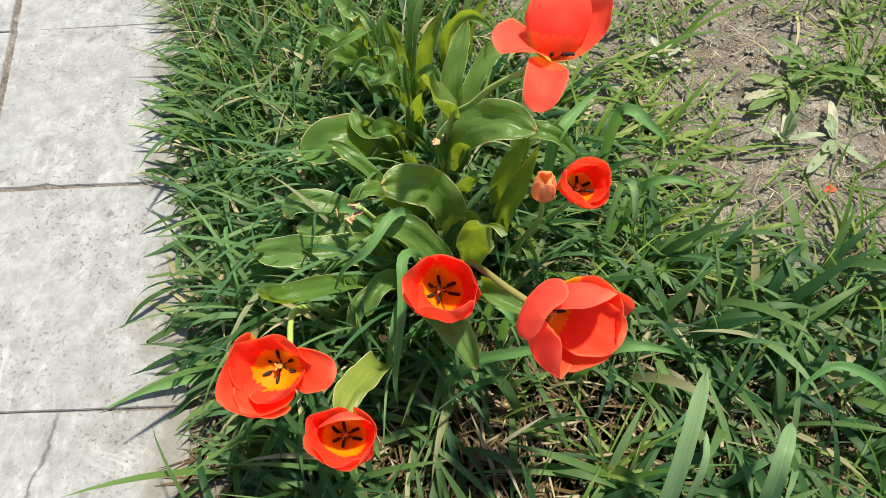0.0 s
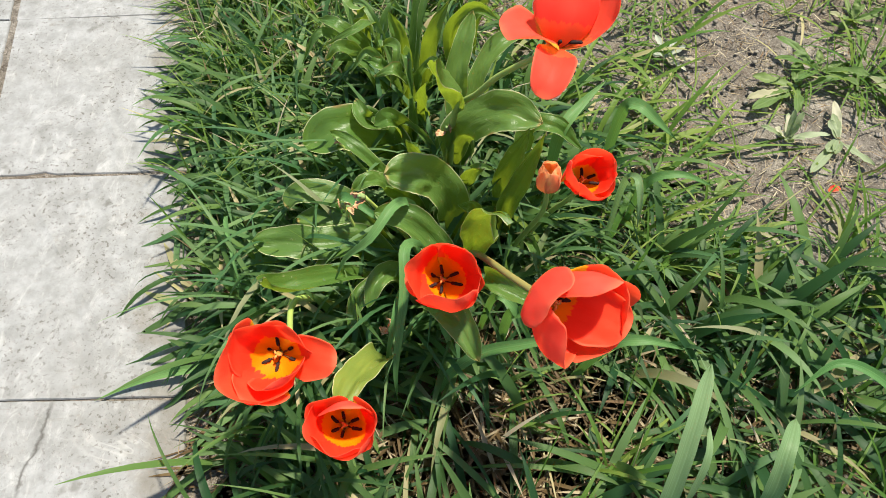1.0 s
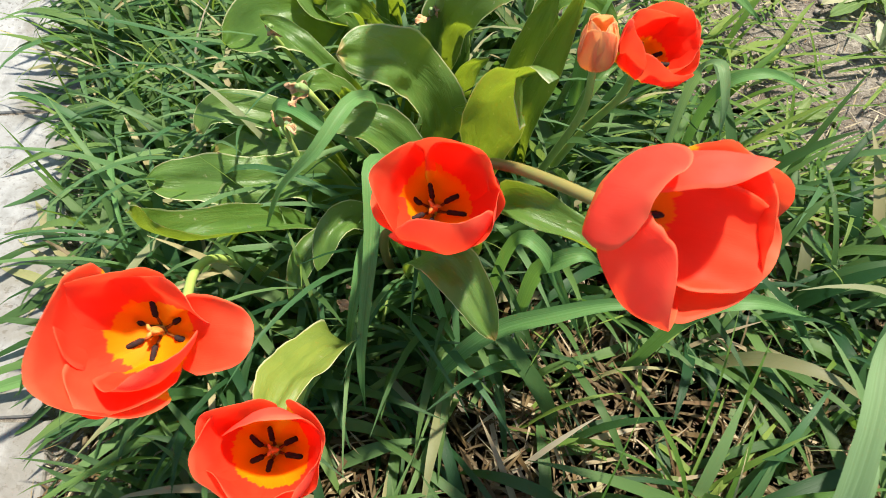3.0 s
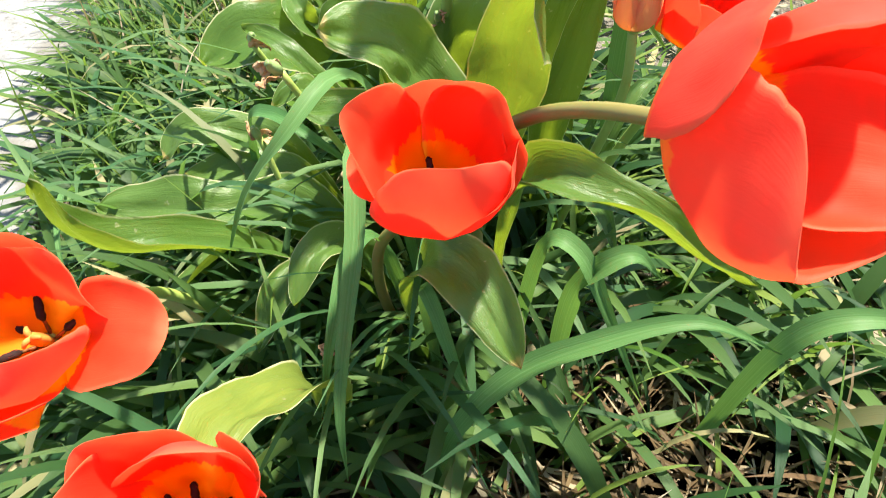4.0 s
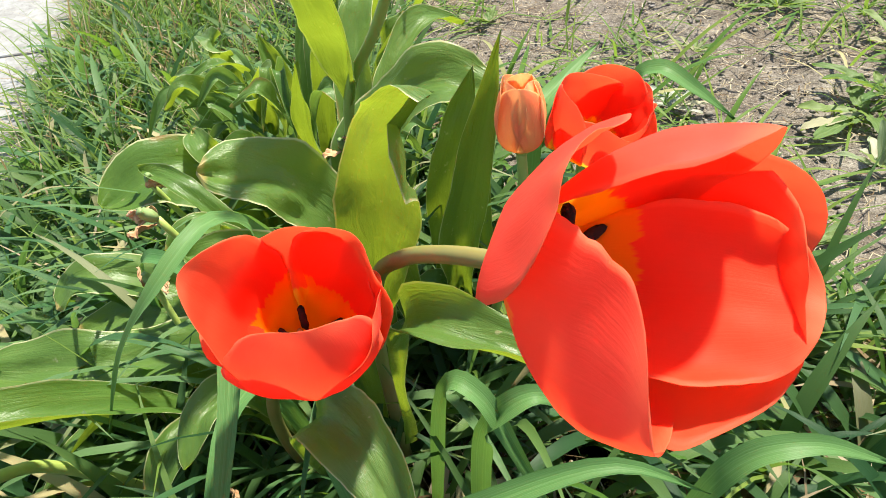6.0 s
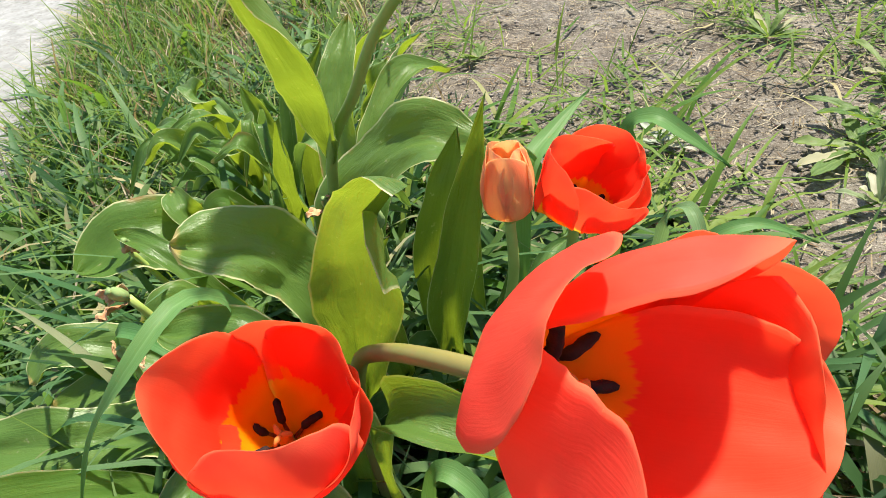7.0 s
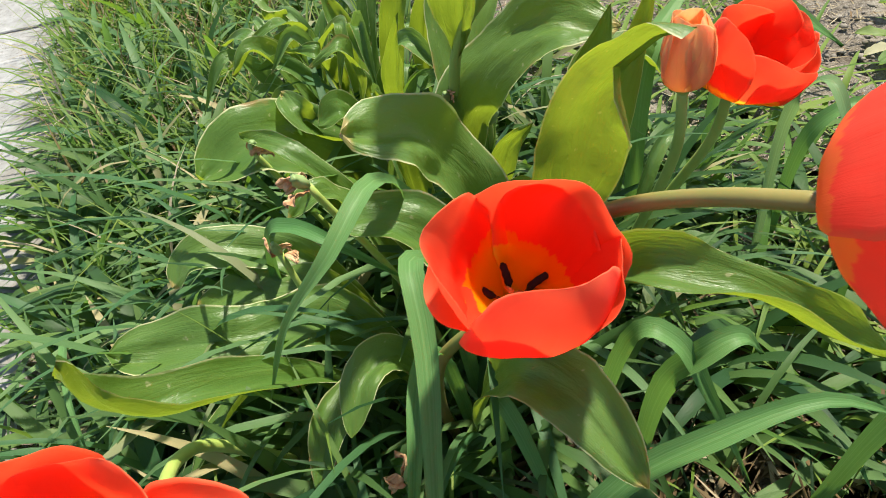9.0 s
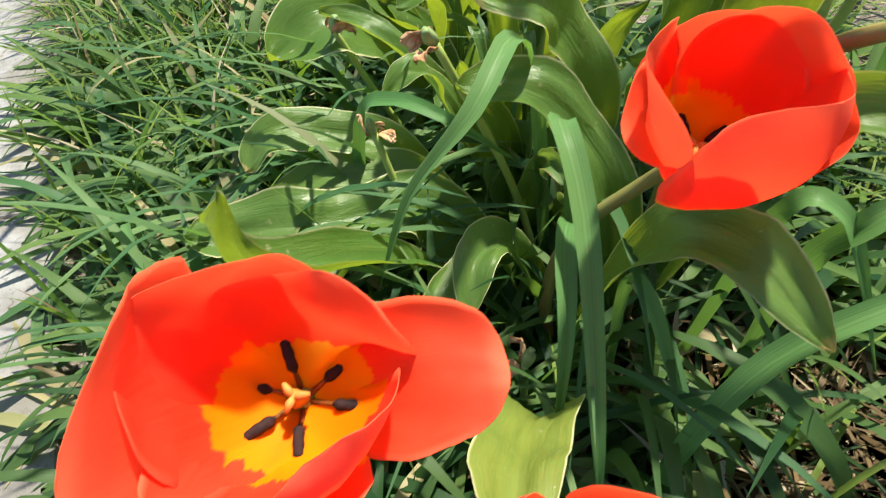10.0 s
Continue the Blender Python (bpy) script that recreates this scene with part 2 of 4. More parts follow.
    earth = k.ramp(k.math('ADD', k.math('ADD', off, 0.475), k.math('MULTIPLY', k.math('SUBTRACT', k.noise(pos, 11.0, 5.0, 0.65), 0.5), 0.32)), [(0.0, 0.0), (0.06, 0.62)])
    col = k.mix(earth, col, (0.13, 0.115, 0.095))
    h = k.math('SUBTRACT', k.math('ADD', k.math('MULTIPLY', mid, 0.7), k.math('MULTIPLY', grit, 0.15)), k.math('MULTIPLY', speck, 0.5))
    p = k.add("ShaderNodeBsdfPrincipled", Base_Color=col, Roughness=0.85, Normal=k.bump(h, 0.35, 0.004))
    p.inputs["Specular IOR Level"].default_value = 0.25
    return k.finish(p.outputs[0])


PETAL = petal_material("petal_inside", (0.95, 0.058, 0.022), (0.98, 0.090, 0.040), (0.98, 0.155, 0.075), (1.0, 0.27, 0.14), 0.66, 0.0, 0.36, 0.36, (1.0, 0.76, 0.12))
PETAL_OUT = petal_material("petal_outside", (0.97, 0.068, 0.042), (0.98, 0.105, 0.066), (0.99, 0.185, 0.130), (1.0, 0.36, 0.24), 0.66, 0.03, 0.02, 0.36, (1.0, 0.74, 0.24))
BUD = bud_material()
LEAF = leaf_material("tulip_leaf", (0.070, 0.148, 0.030), (0.110, 0.192, 0.048), (0.32, 0.42, 0.024))
LEAF_YOUNG = leaf_material("young_tulip_leaf", (0.070, 0.150, 0.040), (0.130, 0.225, 0.070), (0.20, 0.32, 0.04))
LEAF_PALE = leaf_material("yellowing_leaf", (0.22, 0.27, 0.05), (0.30, 0.33, 0.08), (0.34, 0.40, 0.026))
GRASS = grass_material("grass", (0.015, 0.050, 0.019), (0.128, 0.206, 0.060), (0.36, 0.31, 0.17), 0.06, (0.19, 0.34, 0.03))
# low grass, its colour darkened to paint the shade between taller blades
UNDER_SHADED = grass_material("shaded_under_grass", (0.009, 0.032, 0.010), (0.035, 0.072, 0.020), (0.20, 0.15, 0.085), 0.18, (0.06, 0.12, 0.015))
BROAD = grass_material("broad_grass", (0.014, 0.050, 0.020), (0.108, 0.188, 0.052), (0.30, 0.25, 0.14), 0.025, (0.15, 0.27, 0.03))
PALE = grass_material("pale_grass", (0.055, 0.13, 0.022), (0.19, 0.25, 0.05), (0.40, 0.34, 0.19), 0.04, (0.26, 0.40, 0.05))
# pale blue-green blades: part of the sky's sheen is put into the colour
SKY_SHEEN = grass_material("sky_sheen_grass", (0.045, 0.115, 0.046), (0.150, 0.240, 0.092), (0.34, 0.30, 0.18), 0.03, (0.18, 0.34, 0.06))
BLADE = grass_material("wide_blade", (0.065, 0.18, 0.052), (0.14, 0.26, 0.085), (0.30, 0.26, 0.15), 0.0, (0.18, 0.34, 0.05), True)
PALE_BLADE = grass_material("pale_wide_blade", (0.12, 0.21, 0.085), (0.21, 0.31, 0.15), (0.40, 0.38, 0.26), 0.0, (0.26, 0.40, 0.12), True)
STRAW = grass_material("straw", (0.30, 0.24, 0.15), (0.55, 0.49, 0.36), (0.16, 0.10, 0.055), 0.22, (0.35, 0.25, 0.1))
HUMUS = grass_material("brown_litter", (0.090, 0.058, 0.026), (0.21, 0.145, 0.068), (0.38, 0.31, 0.20), 0.14, (0.16, 0.09, 0.03))
FLAKE = grass_material("leaf_flake", (0.12, 0.060, 0.030), (0.28, 0.165, 0.09), (0.36, 0.28, 0.18), 0.15, (0.25, 0.12, 0.04))
WEED_PALE = grass_material("pale_weed_leaf", (0.20, 0.26, 0.13), (0.36, 0.42, 0.27), (0.46, 0.44, 0.33), 0.12, (0.30, 0.40, 0.12), True)
WEED = grass_material("weed_leaf", (0.07, 0.14, 0.035), (0.19, 0.25, 0.09), (0.36, 0.34, 0.22), 0.12, (0.25, 0.36, 0.05), True)
SILVER = grass_material("silvery_leaf", (0.38, 0.42, 0.34), (0.58, 0.60, 0.54), (0.50, 0.44, 0.32), 0.15, (0.40, 0.45, 0.30), True)
STEM = plain_material("flower_stem", (0.17, 0.20, 0.05), (0.27, 0.16, 0.06), 18.0, 0.42, 0.1)
STEM_GREEN = plain_material("green_stem", (0.25, 0.35, 0.07), (0.35, 0.43, 0.12), 18.0, 0.42, 0.1)
ANTHER = plain_material("anther", (0.010, 0.005, 0.007), (0.035, 0.016, 0.014), 300.0, 0.8, 0.5)
FILAMENT = plain_material("filament", (0.10, 0.035, 0.01), (0.34, 0.13, 0.02), 200.0, 0.5)
PISTIL = plain_material("pistil", (0.42, 0.17, 0.03), (0.60, 0.34, 0.07), 200.0, 0.5)
STIGMA = plain_material("stigma", (0.40, 0.17, 0.03), (0.58, 0.30, 0.07), 200.0, 0.6)
POD = plain_material("seed_pod", (0.18, 0.27, 0.09), (0.28, 0.36, 0.15), 90.0, 0.5)
DRIED = plain_material("dried_petal", (0.38, 0.17, 0.07), (0.62, 0.42, 0.25), 120.0, 0.8, 0.6)
SOIL, CONCRETE = soil_material(), concrete_material()
CLOD = plain_material("clod", (0.15, 0.133, 0.116), (0.28, 0.255, 0.225), 60.0, 0.95, 0.3, 0.002, 0.1)
PEBBLE = plain_material("pebble", (0.22, 0.19, 0.16), (0.42, 0.38, 0.34), 30.0, 0.85)


# ---- mesh helpers ----
def mesh_object(name, verts, faces, material, uvs=None, smooth=True):
    me = bpy.data.meshes.new(name)
    me.from_pydata([tuple(v) for v in verts], [], [tuple(f) for f in faces])
    if uvs is not None:
        layer = me.uv_layers.new(name="UVMap")
        idx = np.empty(len(me.loops), dtype=np.int32)
        me.loops.foreach_get("vertex_index", idx)
        layer.data.foreach_set("uv", np.asarray(uvs, dtype=np.float32)[idx].ravel())
    me.materials.append(material)
    if smooth:
        me.polygons.foreach_set("use_smooth", [True] * len(me.polygons))
    me.update()
    return me


def part(name, me, parent, label=""):
    ob = new(name, me)
    ob.parent = parent
    if label:
        tagged(ob, label)
    return ob


def anchor(name, place, label, category, group=""):
    ob = new(name)
    ob.empty_display_size = 0.02
    ob.location = place
    return tagged(ob, label, category, group)


def spline(points, n):
    """n + 1 points of a smooth curve through the given ones, evenly in their order."""
    p = [Vector(q) for q in points]
    p = [2 * p[0] - p[1]] + p + [2 * p[-1] - p[-2]]
    out = []
    for i in range(n + 1):
        s = i / n * (len(p) - 3)
        j = min(int(s), len(p) - 4)
        f = s - j
        a, b, c, d = p[j:j + 4]
        out.append(0.5 * (2 * b + (c - a) * f + (2 * a - 5 * b + 4 * c - d) * f * f + (3 * b - a - 3 * c + d) * f ** 3))
    return out


def tube_mesh(name, points, radii, material, n=24, sides=10):
    """A tapering round stem along a smooth curve."""
    line = spline(points, n)
    verts, faces = [], []
    side = Vector((1, 0, 0))
    for i, c in enumerate(line):
        t = (line[min(i + 1, n)] - line[max(i - 1, 0)]).normalized()
        side = (side - t * side.dot(t)).normalized()
        up = t.cross(side)
        f = i / n * (len(radii) - 1)
        j = min(int(f), len(radii) - 2)
        r = radii[j] + (radii[j + 1] - radii[j]) * (f - j)
        for s in range(sides):
            a = 2 * math.pi * s / sides
            verts.append(c + (side * math.cos(a) + up * math.sin(a)) * r)
    for i in range(n):
        for s in range(sides):
            faces.append((i * sides + s, i * sides + (s + 1) % sides, (i + 1) * sides + (s + 1) % sides, (i + 1) * sides + s))
    faces.append(tuple(range(sides))[::-1])
    faces.append(tuple(n * sides + s for s in range(sides)))
    return mesh_object(name, verts, faces, material)


def sheet_mesh(name, fn, nu, nv, material):
    """A curved sheet: fn(u, v) for u in -1..1 and v in 0..1."""
    verts, uvs, faces = [], [], []
    for j in range(nv + 1):
        for i in range(nu + 1):
            u, v = -1 + 2 * i / nu, j / nv
            verts.append(fn(u, v))
            uvs.append(((u + 1) / 2, v))
    for j in range(nv):
        for i in range(nu):
            a = j * (nu + 1) + i
            faces.append((a, a + 1, a + nu + 2, a + nu + 1))
    return mesh_object(name, verts, faces, material, uvs)


def shell_mesh(name, fn, nu, nv, inner, outer, thick):
    """A thin shell: the sheet fn(u, v), with a second face on its outer side and a closed rim."""
    vs = [1 - (1 - j / nv) ** 1.7 for j in range(nv + 1)]
    grid = [[Vector(fn(-1 + 2 * i / nu, vs[j])) for i in range(nu + 1)] for j in range(nv + 1)]
    k = (nu + 1) * (nv + 1)
    verts, outs, uvs = [], [], []
    for j in range(nv + 1):
        for i in range(nu + 1):
            a = grid[j][min(i + 1, nu)] - grid[j][max(i - 1, 0)]
            b = grid[min(j + 1, nv)][i] - grid[max(j - 1, 0)][i]
            n = a.cross(b)
            n = n.normalized() if n.length > 1e-12 else Vector((0, 0, 1))
            e = 1 - max(abs(-1 + 2 * i / nu), vs[j]) ** 6
            verts.append(grid[j][i])
            outs.append(grid[j][i] - n * (thick * (0.3 + 0.7 * e)))
            uvs.append((i / nu, vs[j]))
    faces = []
    for j in range(nv):
        for i in range(nu):
            a = j * (nu + 1) + i
            faces.append((a, a + 1, a + nu + 2, a + nu + 1))
    m = len(faces)
    faces += [tuple(v + k for v in f[::-1]) for f in faces]
    ring = [i for i in range(nu + 1)] + [j * (nu + 1) + nu for j in range(1, nv + 1)] + [nv * (nu + 1) + i for i in range(nu - 1, -1, -1)] + [j * (nu + 1) for j in range(nv - 1, 0, -1)]
    faces += [(ring[(q + 1) % len(ring)], ring[q], ring[q] + k, ring[(q + 1) % len(ring)] + k) for q in range(len(ring))]
    me = mesh_object(name, verts + outs, faces, inner, uvs + uvs)
    me.materials.append(outer)
    me.polygons.foreach_set("material_index", [1] * m + [0] * (len(faces) - m))
    return me


def leaf_mesh(points, width, facing, cup=0.35, wave=0.12, blunt=0.5, seed=0, foot=0.35, material=None, nu=12, nv=34, tear=0.0, teeth=0.0):
    """A tulip leaf along a smooth curve. facing: the way its upper side looks. blunt: 0 for a long point, 1 for a round end.
    tear: the share of the length past which one side is torn away."""
    rnd = random.Random(seed)
    line = spline(points, nv)
    face = Vector(facing).normalized()
    ph, fr = rnd.uniform(0, 6.3), rnd.uniform(1.6, 2.8)

    def fn(u, v):
        i = round(v * nv)
        t = (line[min(i + 1, nv)] - line[max(i - 1, 0)]).normalized()
        side = t.cross(face).normalized()
        up = side.cross(t)
        grow = foot + (1 - foot) * math.sin(min(1.0, v / 0.5) * math.pi / 2)
        fall = 1.0 if v < 0.5 else max(0.0, 1 - ((v - 0.5) / 0.5) ** (1.5 + 2.6 * blunt)) ** (0.95 - 0.4 * blunt)
        w = width / 2 * grow * fall * (1 + 0.13 * noise.noise((v * 6 + seed * 3.1, 1.0 if u > 0 else -1.0, 0.5)) + 0.06 * noise.noise((v * 19 + seed, 1.0 if u > 0 else -1.0, 2.5)))
        lip = 0.0
        if tear:
            f = min(1.0, max(0.0, (v - tear) / (0.06 if u > 0 else 0.25)))
            w *= 1 - (1.30 if u > 0 else 0.10) * f * f * (3 - 2 * f)
        if tear and u > 0:
            lip = 0.16 * width * u * u * math.exp(-((v - tear) / 0.05) ** 2)
        if teeth:
            w *= 1 - teeth * abs((v * 7.0) % 1.0) * (1 - v)
        ripple = wave * width * math.sin(ph + fr * 2 * math.pi * v + (2.0 if u > 0 else 0)) * abs(u) ** 2 * math.sin(math.pi * min(1, v * 1.1))
        ang = u * cup * 1.6
        flat = math.sin(ang) / (cup * 1.6)
        lift = (1 - math.cos(ang)) / (cup * 1.6)
        keel = -0.08 * width * (1 - abs(u)) ** 3
        wob = 0.14 * width * noise.noise((u * 1.5 + seed, v * 4.5, seed * 0.3)) + 0.05 * width * noise.noise((u * 4 + seed, v * 11, 3.0))
        return line[i] + side * (flat * w) + up * (lift * w + ripple + keel + wob + lip)
    return sheet_mesh("leaf", fn, nu, nv, material or LEAF)


def petal_mesh(length, width, swell, tip, seed, material=None, base=24.0, flop=0.0, point=0.0, twist=0.0, crumple=0.0, cup=0.0):
    """A petal that rises from the origin, away from the z axis along +x. Angles in degrees from level: base at the foot,
    swell at two fifths, tip at the end (over 90 leans in, under 90 out); flop bends the outer half further out;
    cup is the radius across the petal, in widths."""
    rnd = random.Random(seed)
    n = 200
    prof, r, z = [], 0.0035, 0.0
    for i in range(n + 1):
        v = i / n
        if v < 0.4:
            s = v / 0.4
            e = base + (swell - base) * (s * s * (3 - 2 * s))
        else:
            s = (v - 0.4) / 0.6
            e = swell + (tip - swell) * s
        e -= flop * max(0.0, (v - 0.35) / 0.65) ** 1.4
        prof.append((r, z, e))
        r += math.cos(radians(e)) * length / n
        z += math.sin(radians(e)) * length / n
    ph = rnd.uniform(0, 6.28)

    def fn(u, v):
        i = round(v * n)
        cr, cz, e = prof[i]
        w = 0.28 + 0.72 * math.sin(min(1.0, v / 0.55) * math.pi / 2)
        if v > 0.5:
            w *= max(0.0, 1 - ((v - 0.5) / 0.5) ** (2.7 - point)) ** (0.5 + 0.25 * point)
        w *= width / 2 * (1 + 0.05 * noise.noise((v * 5 + seed, 3.0 if u > 0 else -3.0, 0.5)) + 0.022 * noise.noise((v * 17 + seed, 5.0 if u > 0 else -5.0, 0.5)))
        rho = max(0.012, cup * width) if cup else max(0.016, 0.55 * width + (0.25 * width if flop > 8 else 0.0))
        th = u * w / rho
        inw = Vector((-math.sin(radians(e)), 0, math.cos(radians(e))))
        y = u * w / width
        p = Vector((cr, 0, cz)) + Vector((0, 1, 0)) * (rho * math.sin(th)) + inw * (rho * (1 - math.cos(th)))
        ripple = 0.045 * width * math.sin(ph + y * 9.0 + v * 4.0) * v ** 3 + 0.07 * width * noise.noise((y * 3.0 + seed, v * 2.5, seed * 1.7)) * v
        ripple += 0.012 * width * noise.noise((y * 11 + seed, v * 6.0, seed * 0.7)) * v
        if crumple:
            ripple += crumple * 0.16 * width * noise.noise((y * 6 + seed, v * 5.0, seed * 2.3)) * v
        crease = -0.02 * width * math.exp(-(y * 14) ** 2) * math.sin(math.pi * v) ** 2
        p += inw * (ripple + crease)
        if twist:
            p = Matrix.Rotation(radians(twist) * v, 3, 'X') @ p
        return p
    return shell_mesh("petal", fn, 18, 30, material or PETAL, material or PETAL_OUT, 0.0005)


def axis_frame(place, axis, spin=0.0, squared=False):
    """A frame at place whose z runs along axis. squared: its x keeps as near as it can to the world's x."""
    if squared:
        z = Vector(axis).normalized()
        x = (Vector((1, 0, 0)) - z * z.x).normalized()
        return Matrix.Translation(place) @ Matrix((x, z.cross(x), z)).transposed().to_4x4() @ Matrix.Rotation(radians(spin), 4, 'Z')
    q = Vector(axis).to_track_quat('Z', 'Y')
    return Matrix.Translation(place) @ q.to_matrix().to_4x4() @ Matrix.Rotation(radians(spin), 4, 'Z')


def lathe(name, profile, sides, material, wob=0.0):
    verts, faces = [], []
    for r, z in profile:
        for s in range(sides):
            a = 2 * math.pi * s / sides
            k = 1 + wob * math.cos(3 * a)
            verts.append((r * k * math.cos(a), r * k * math.sin(a), z))
    for i in range(len(profile) - 1):
        for s in range(sides):
            faces.append((i * sides + s, i * sides + (s + 1) % sides, (i + 1) * sides + (s + 1) % sides, (i + 1) * sides + s))
    faces.append(tuple(range(sides))[::-1])
    faces.append(tuple((len(profile) - 1) * sides + s for s in range(sides)))
    return mesh_object(name, verts, faces, material)


def stamen_mesh(seed, spread):
    """One stamen, leaning out along +x: a brown filament and a thin dark anther that hangs over at its end."""
    rnd = random.Random(seed)
    lean = radians(spread + rnd.uniform(-16, 12))
    d = Vector((math.sin(lean), rnd.uniform(-0.2, 0.2), math.cos(lean)))
    out = Vector((1, rnd.uniform(-0.5, 0.5), -0.2))
    foot = Vector((0.004, 0, 0.001))
    top = foot + d * rnd.uniform(0.009, 0.013)
    me = tube_mesh("stamen", [foot, foot.lerp(top, 0.5), top], [0.0013, 0.0008], FILAMENT, 4, 6)
    mid = top + d * 0.004 + out * 0.002
    end = mid + out * rnd.uniform(0.003, 0.007) + d * rnd.uniform(0.0, 0.005)
    an = tube_mesh("anther", [top - d * 0.002, top + d * 0.002, mid, mid.lerp(end, 0.5) + d * 0.0008, end], [0.0010, 0.0024, 0.0020, 0.0023, 0.0019, 0.0022, 0.0009], ANTHER, 14, 8)
    bm = bmesh.new()
    bm.from_mesh(me)
    k = len(bm.faces)
    bm.from_mesh(an)
    bm.faces.ensure_lookup_table()
    for f in bm.faces[k:]:
        f.material_index = 1
    bm.to_mesh(me)
    bm.free()
    me.materials.append(ANTHER)
    return me


def flower(plant, place, axis, spin, petals, inside=True, spread=48.0, material=None, label="", squared=False, reach=1.0):
    """A tulip's flower at the end of its stem: a receptacle that carries six petals, six stamens and a pistil (reach: their size)."""
    top = part("flower", lathe("flower", [(0.0012, -0.004), (0.0042, -0.002), (0.0052, 0.001), (0.002, 0.003)], 10, STEM_GREEN), plant, label)
    top.matrix_parent_inverse = plant.matrix_basis.inverted()
    top.matrix_basis = axis_frame(place, axis, spin, squared)
    for n, spec in enumerate(petals):
        turn, kw = spec[0], dict(spec[1])
        me = petal_mesh(seed=n * 7 + int(spin), material=material, **kw)
        p = part("petal", me, top)
        p.matrix_basis = Matrix.Rotation(radians(turn), 4, 'Z') @ Matrix.Translation((0, 0, 0.0008 * (n % 2)))
    if inside:
        column = part("pistil", lathe("pistil", [(0.003, 0.0), (0.0034, 0.006), (0.0031, 0.013), (0.0022, 0.016), (0.0010, 0.0172)], 12, PISTIL, 0.16), top)
        column.matrix_basis = Matrix.Scale(reach, 4)
        for n in range(3):
            a = radians(120 * n + spin)
            d = Vector((math.cos(a), math.sin(a), 0))
            part("stigma", tube_mesh("stigma", [Vector((0, 0, 0.0150)), d * 0.0028 + Vector((0, 0, 0.0172)), d * 0.0058 + Vector((0, 0, 0.0160))], [0.0013, 0.0017, 0.0009], STIGMA, 6, 7), column, "pale yellow stigma lobe")
        for n in range(6):
            s = part("stamen", stamen_mesh(n + int(spin), spread), top)
            s.matrix_basis = Matrix.Rotation(radians(30 + 60 * n + (n * 37 % 17) - 8), 4, 'Z') @ Matrix.Diagonal((reach, reach ** 0.2, reach, 1.0))
    return top


def stem(plant, points, radii, material=STEM):
    ob = part("stem", tube_mesh("stem", points, radii, material), plant)
    ob.matrix_parent_inverse = plant.matrix_basis.inverted()
    return ob


def leaf(plant, points, width, facing, label="", **kw):
    ob = part("leaf", leaf_mesh(points, width, facing, **kw), plant, label)
    ob.matrix_parent_inverse = plant.matrix_basis.inverted()
    return ob


# ---- ground ----
def path_edge(y):
    """x of the slabs' outer edge, next to the grass."""
    return -0.40 - 0.21 * (y - 0.4)


def ground_object():
    def steps(lo, hi, fine, far):
        mid = np.arange(lo, hi, fine)
        out = np.geomspace(fine * 2, far, 22)
        return np.concatenate([lo - np.cumsum(out)[::-1], mid, hi + np.cumsum(out)])
    xs, ys = steps(-1.3, 1.5, 0.011, 20.0), steps(-0.35, 2.6, 0.011, 20.0)
    verts, nx = [], len(xs)
    for y in ys:
        edge = path_edge(y)
        for x in xs:
            near = abs(x) < 2.0 and -1 < y < 3.2
            z = -0.012
            if near:
                z += 0.010 * noise.noise((x * 3.1, y * 3.1, 0)) + 0.007 * noise.noise((x * 14, y * 14, 2)) + 0.0045 * noise.noise((x * 42, y * 42, 5))
            if edge - 1.6 < x < edge + 0.015:
                z = -0.004 + 0.0015 * noise.noise((x * 40, y * 40, 9))
            verts.append((x, y, z))
    faces = [(j * nx + i, j * nx + i + 1, (j + 1) * nx + i + 1, (j + 1) * nx + i) for j in range(len(ys) - 1) for i in range(nx - 1)]
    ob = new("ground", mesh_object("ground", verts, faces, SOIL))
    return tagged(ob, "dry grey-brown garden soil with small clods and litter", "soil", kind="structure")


ground = ground_object()

# ---- paving slabs ----
pavement = tagged(new("pavement"), "footpath of worn pale concrete slabs beside the grass", "pavement", kind="structure")


def slab_mesh(w, h, thick, seed):
    """A slab with uneven, slightly broken edges, its near right corner at the origin; skewed as it was laid."""
    rnd = random.Random(seed)
    n = 14
    ring = []
    for a, b in (((0, 0), (-1, 0)), ((-1, 0), (-1, 1)), ((-1, 1), (0, 1)), ((0, 1), (0, 0))):
        for i in range(n):
            f = i / n
            u, v = a[0] + (b[0] - a[0]) * f, a[1] + (b[1] - a[1]) * f
            chip = rnd.uniform(0, 0.0012) + (0.006 if rnd.random() < 0.06 else 0)
            u += (chip / w) * (1 if u < -0.5 else -1)
            v += (chip / h) * (1 if v < 0.5 else -1)
            ring.append((u * w - 0.21 * v * h, v * h + 0.045 * u * w))
    c = (sum(p[0] for p in ring) / len(ring), sum(p[1] for p in ring) / len(ring))
    k = len(ring)
    verts = [(x, y, -thick) for x, y in ring] + [(x, y, -0.0025) for x, y in ring]
    verts += [(x + (c[0] - x) * 0.007, y + (c[1] - y) * 0.007, 0.0) for x, y in ring]
    verts += [(x + (c[0] - x) * 0.4, y + (c[1] - y) * 0.4, rnd.uniform(-0.0008, 0.0008)) for x, y in ring] + [(c[0], c[1], 0.0)]
    faces = []
    for lvl in range(3):
        for i in range(k):
            j = (i + 1) % k
            faces.append((lvl * k + j, lvl * k + i, (lvl + 1) * k + i, (lvl + 1) * k + j))
    faces += [(3 * k + (i + 1) % k, 3 * k + i, 4 * k) for i in range(k)]
    return mesh_object("slab", verts, faces, CONCRETE, smooth=False)


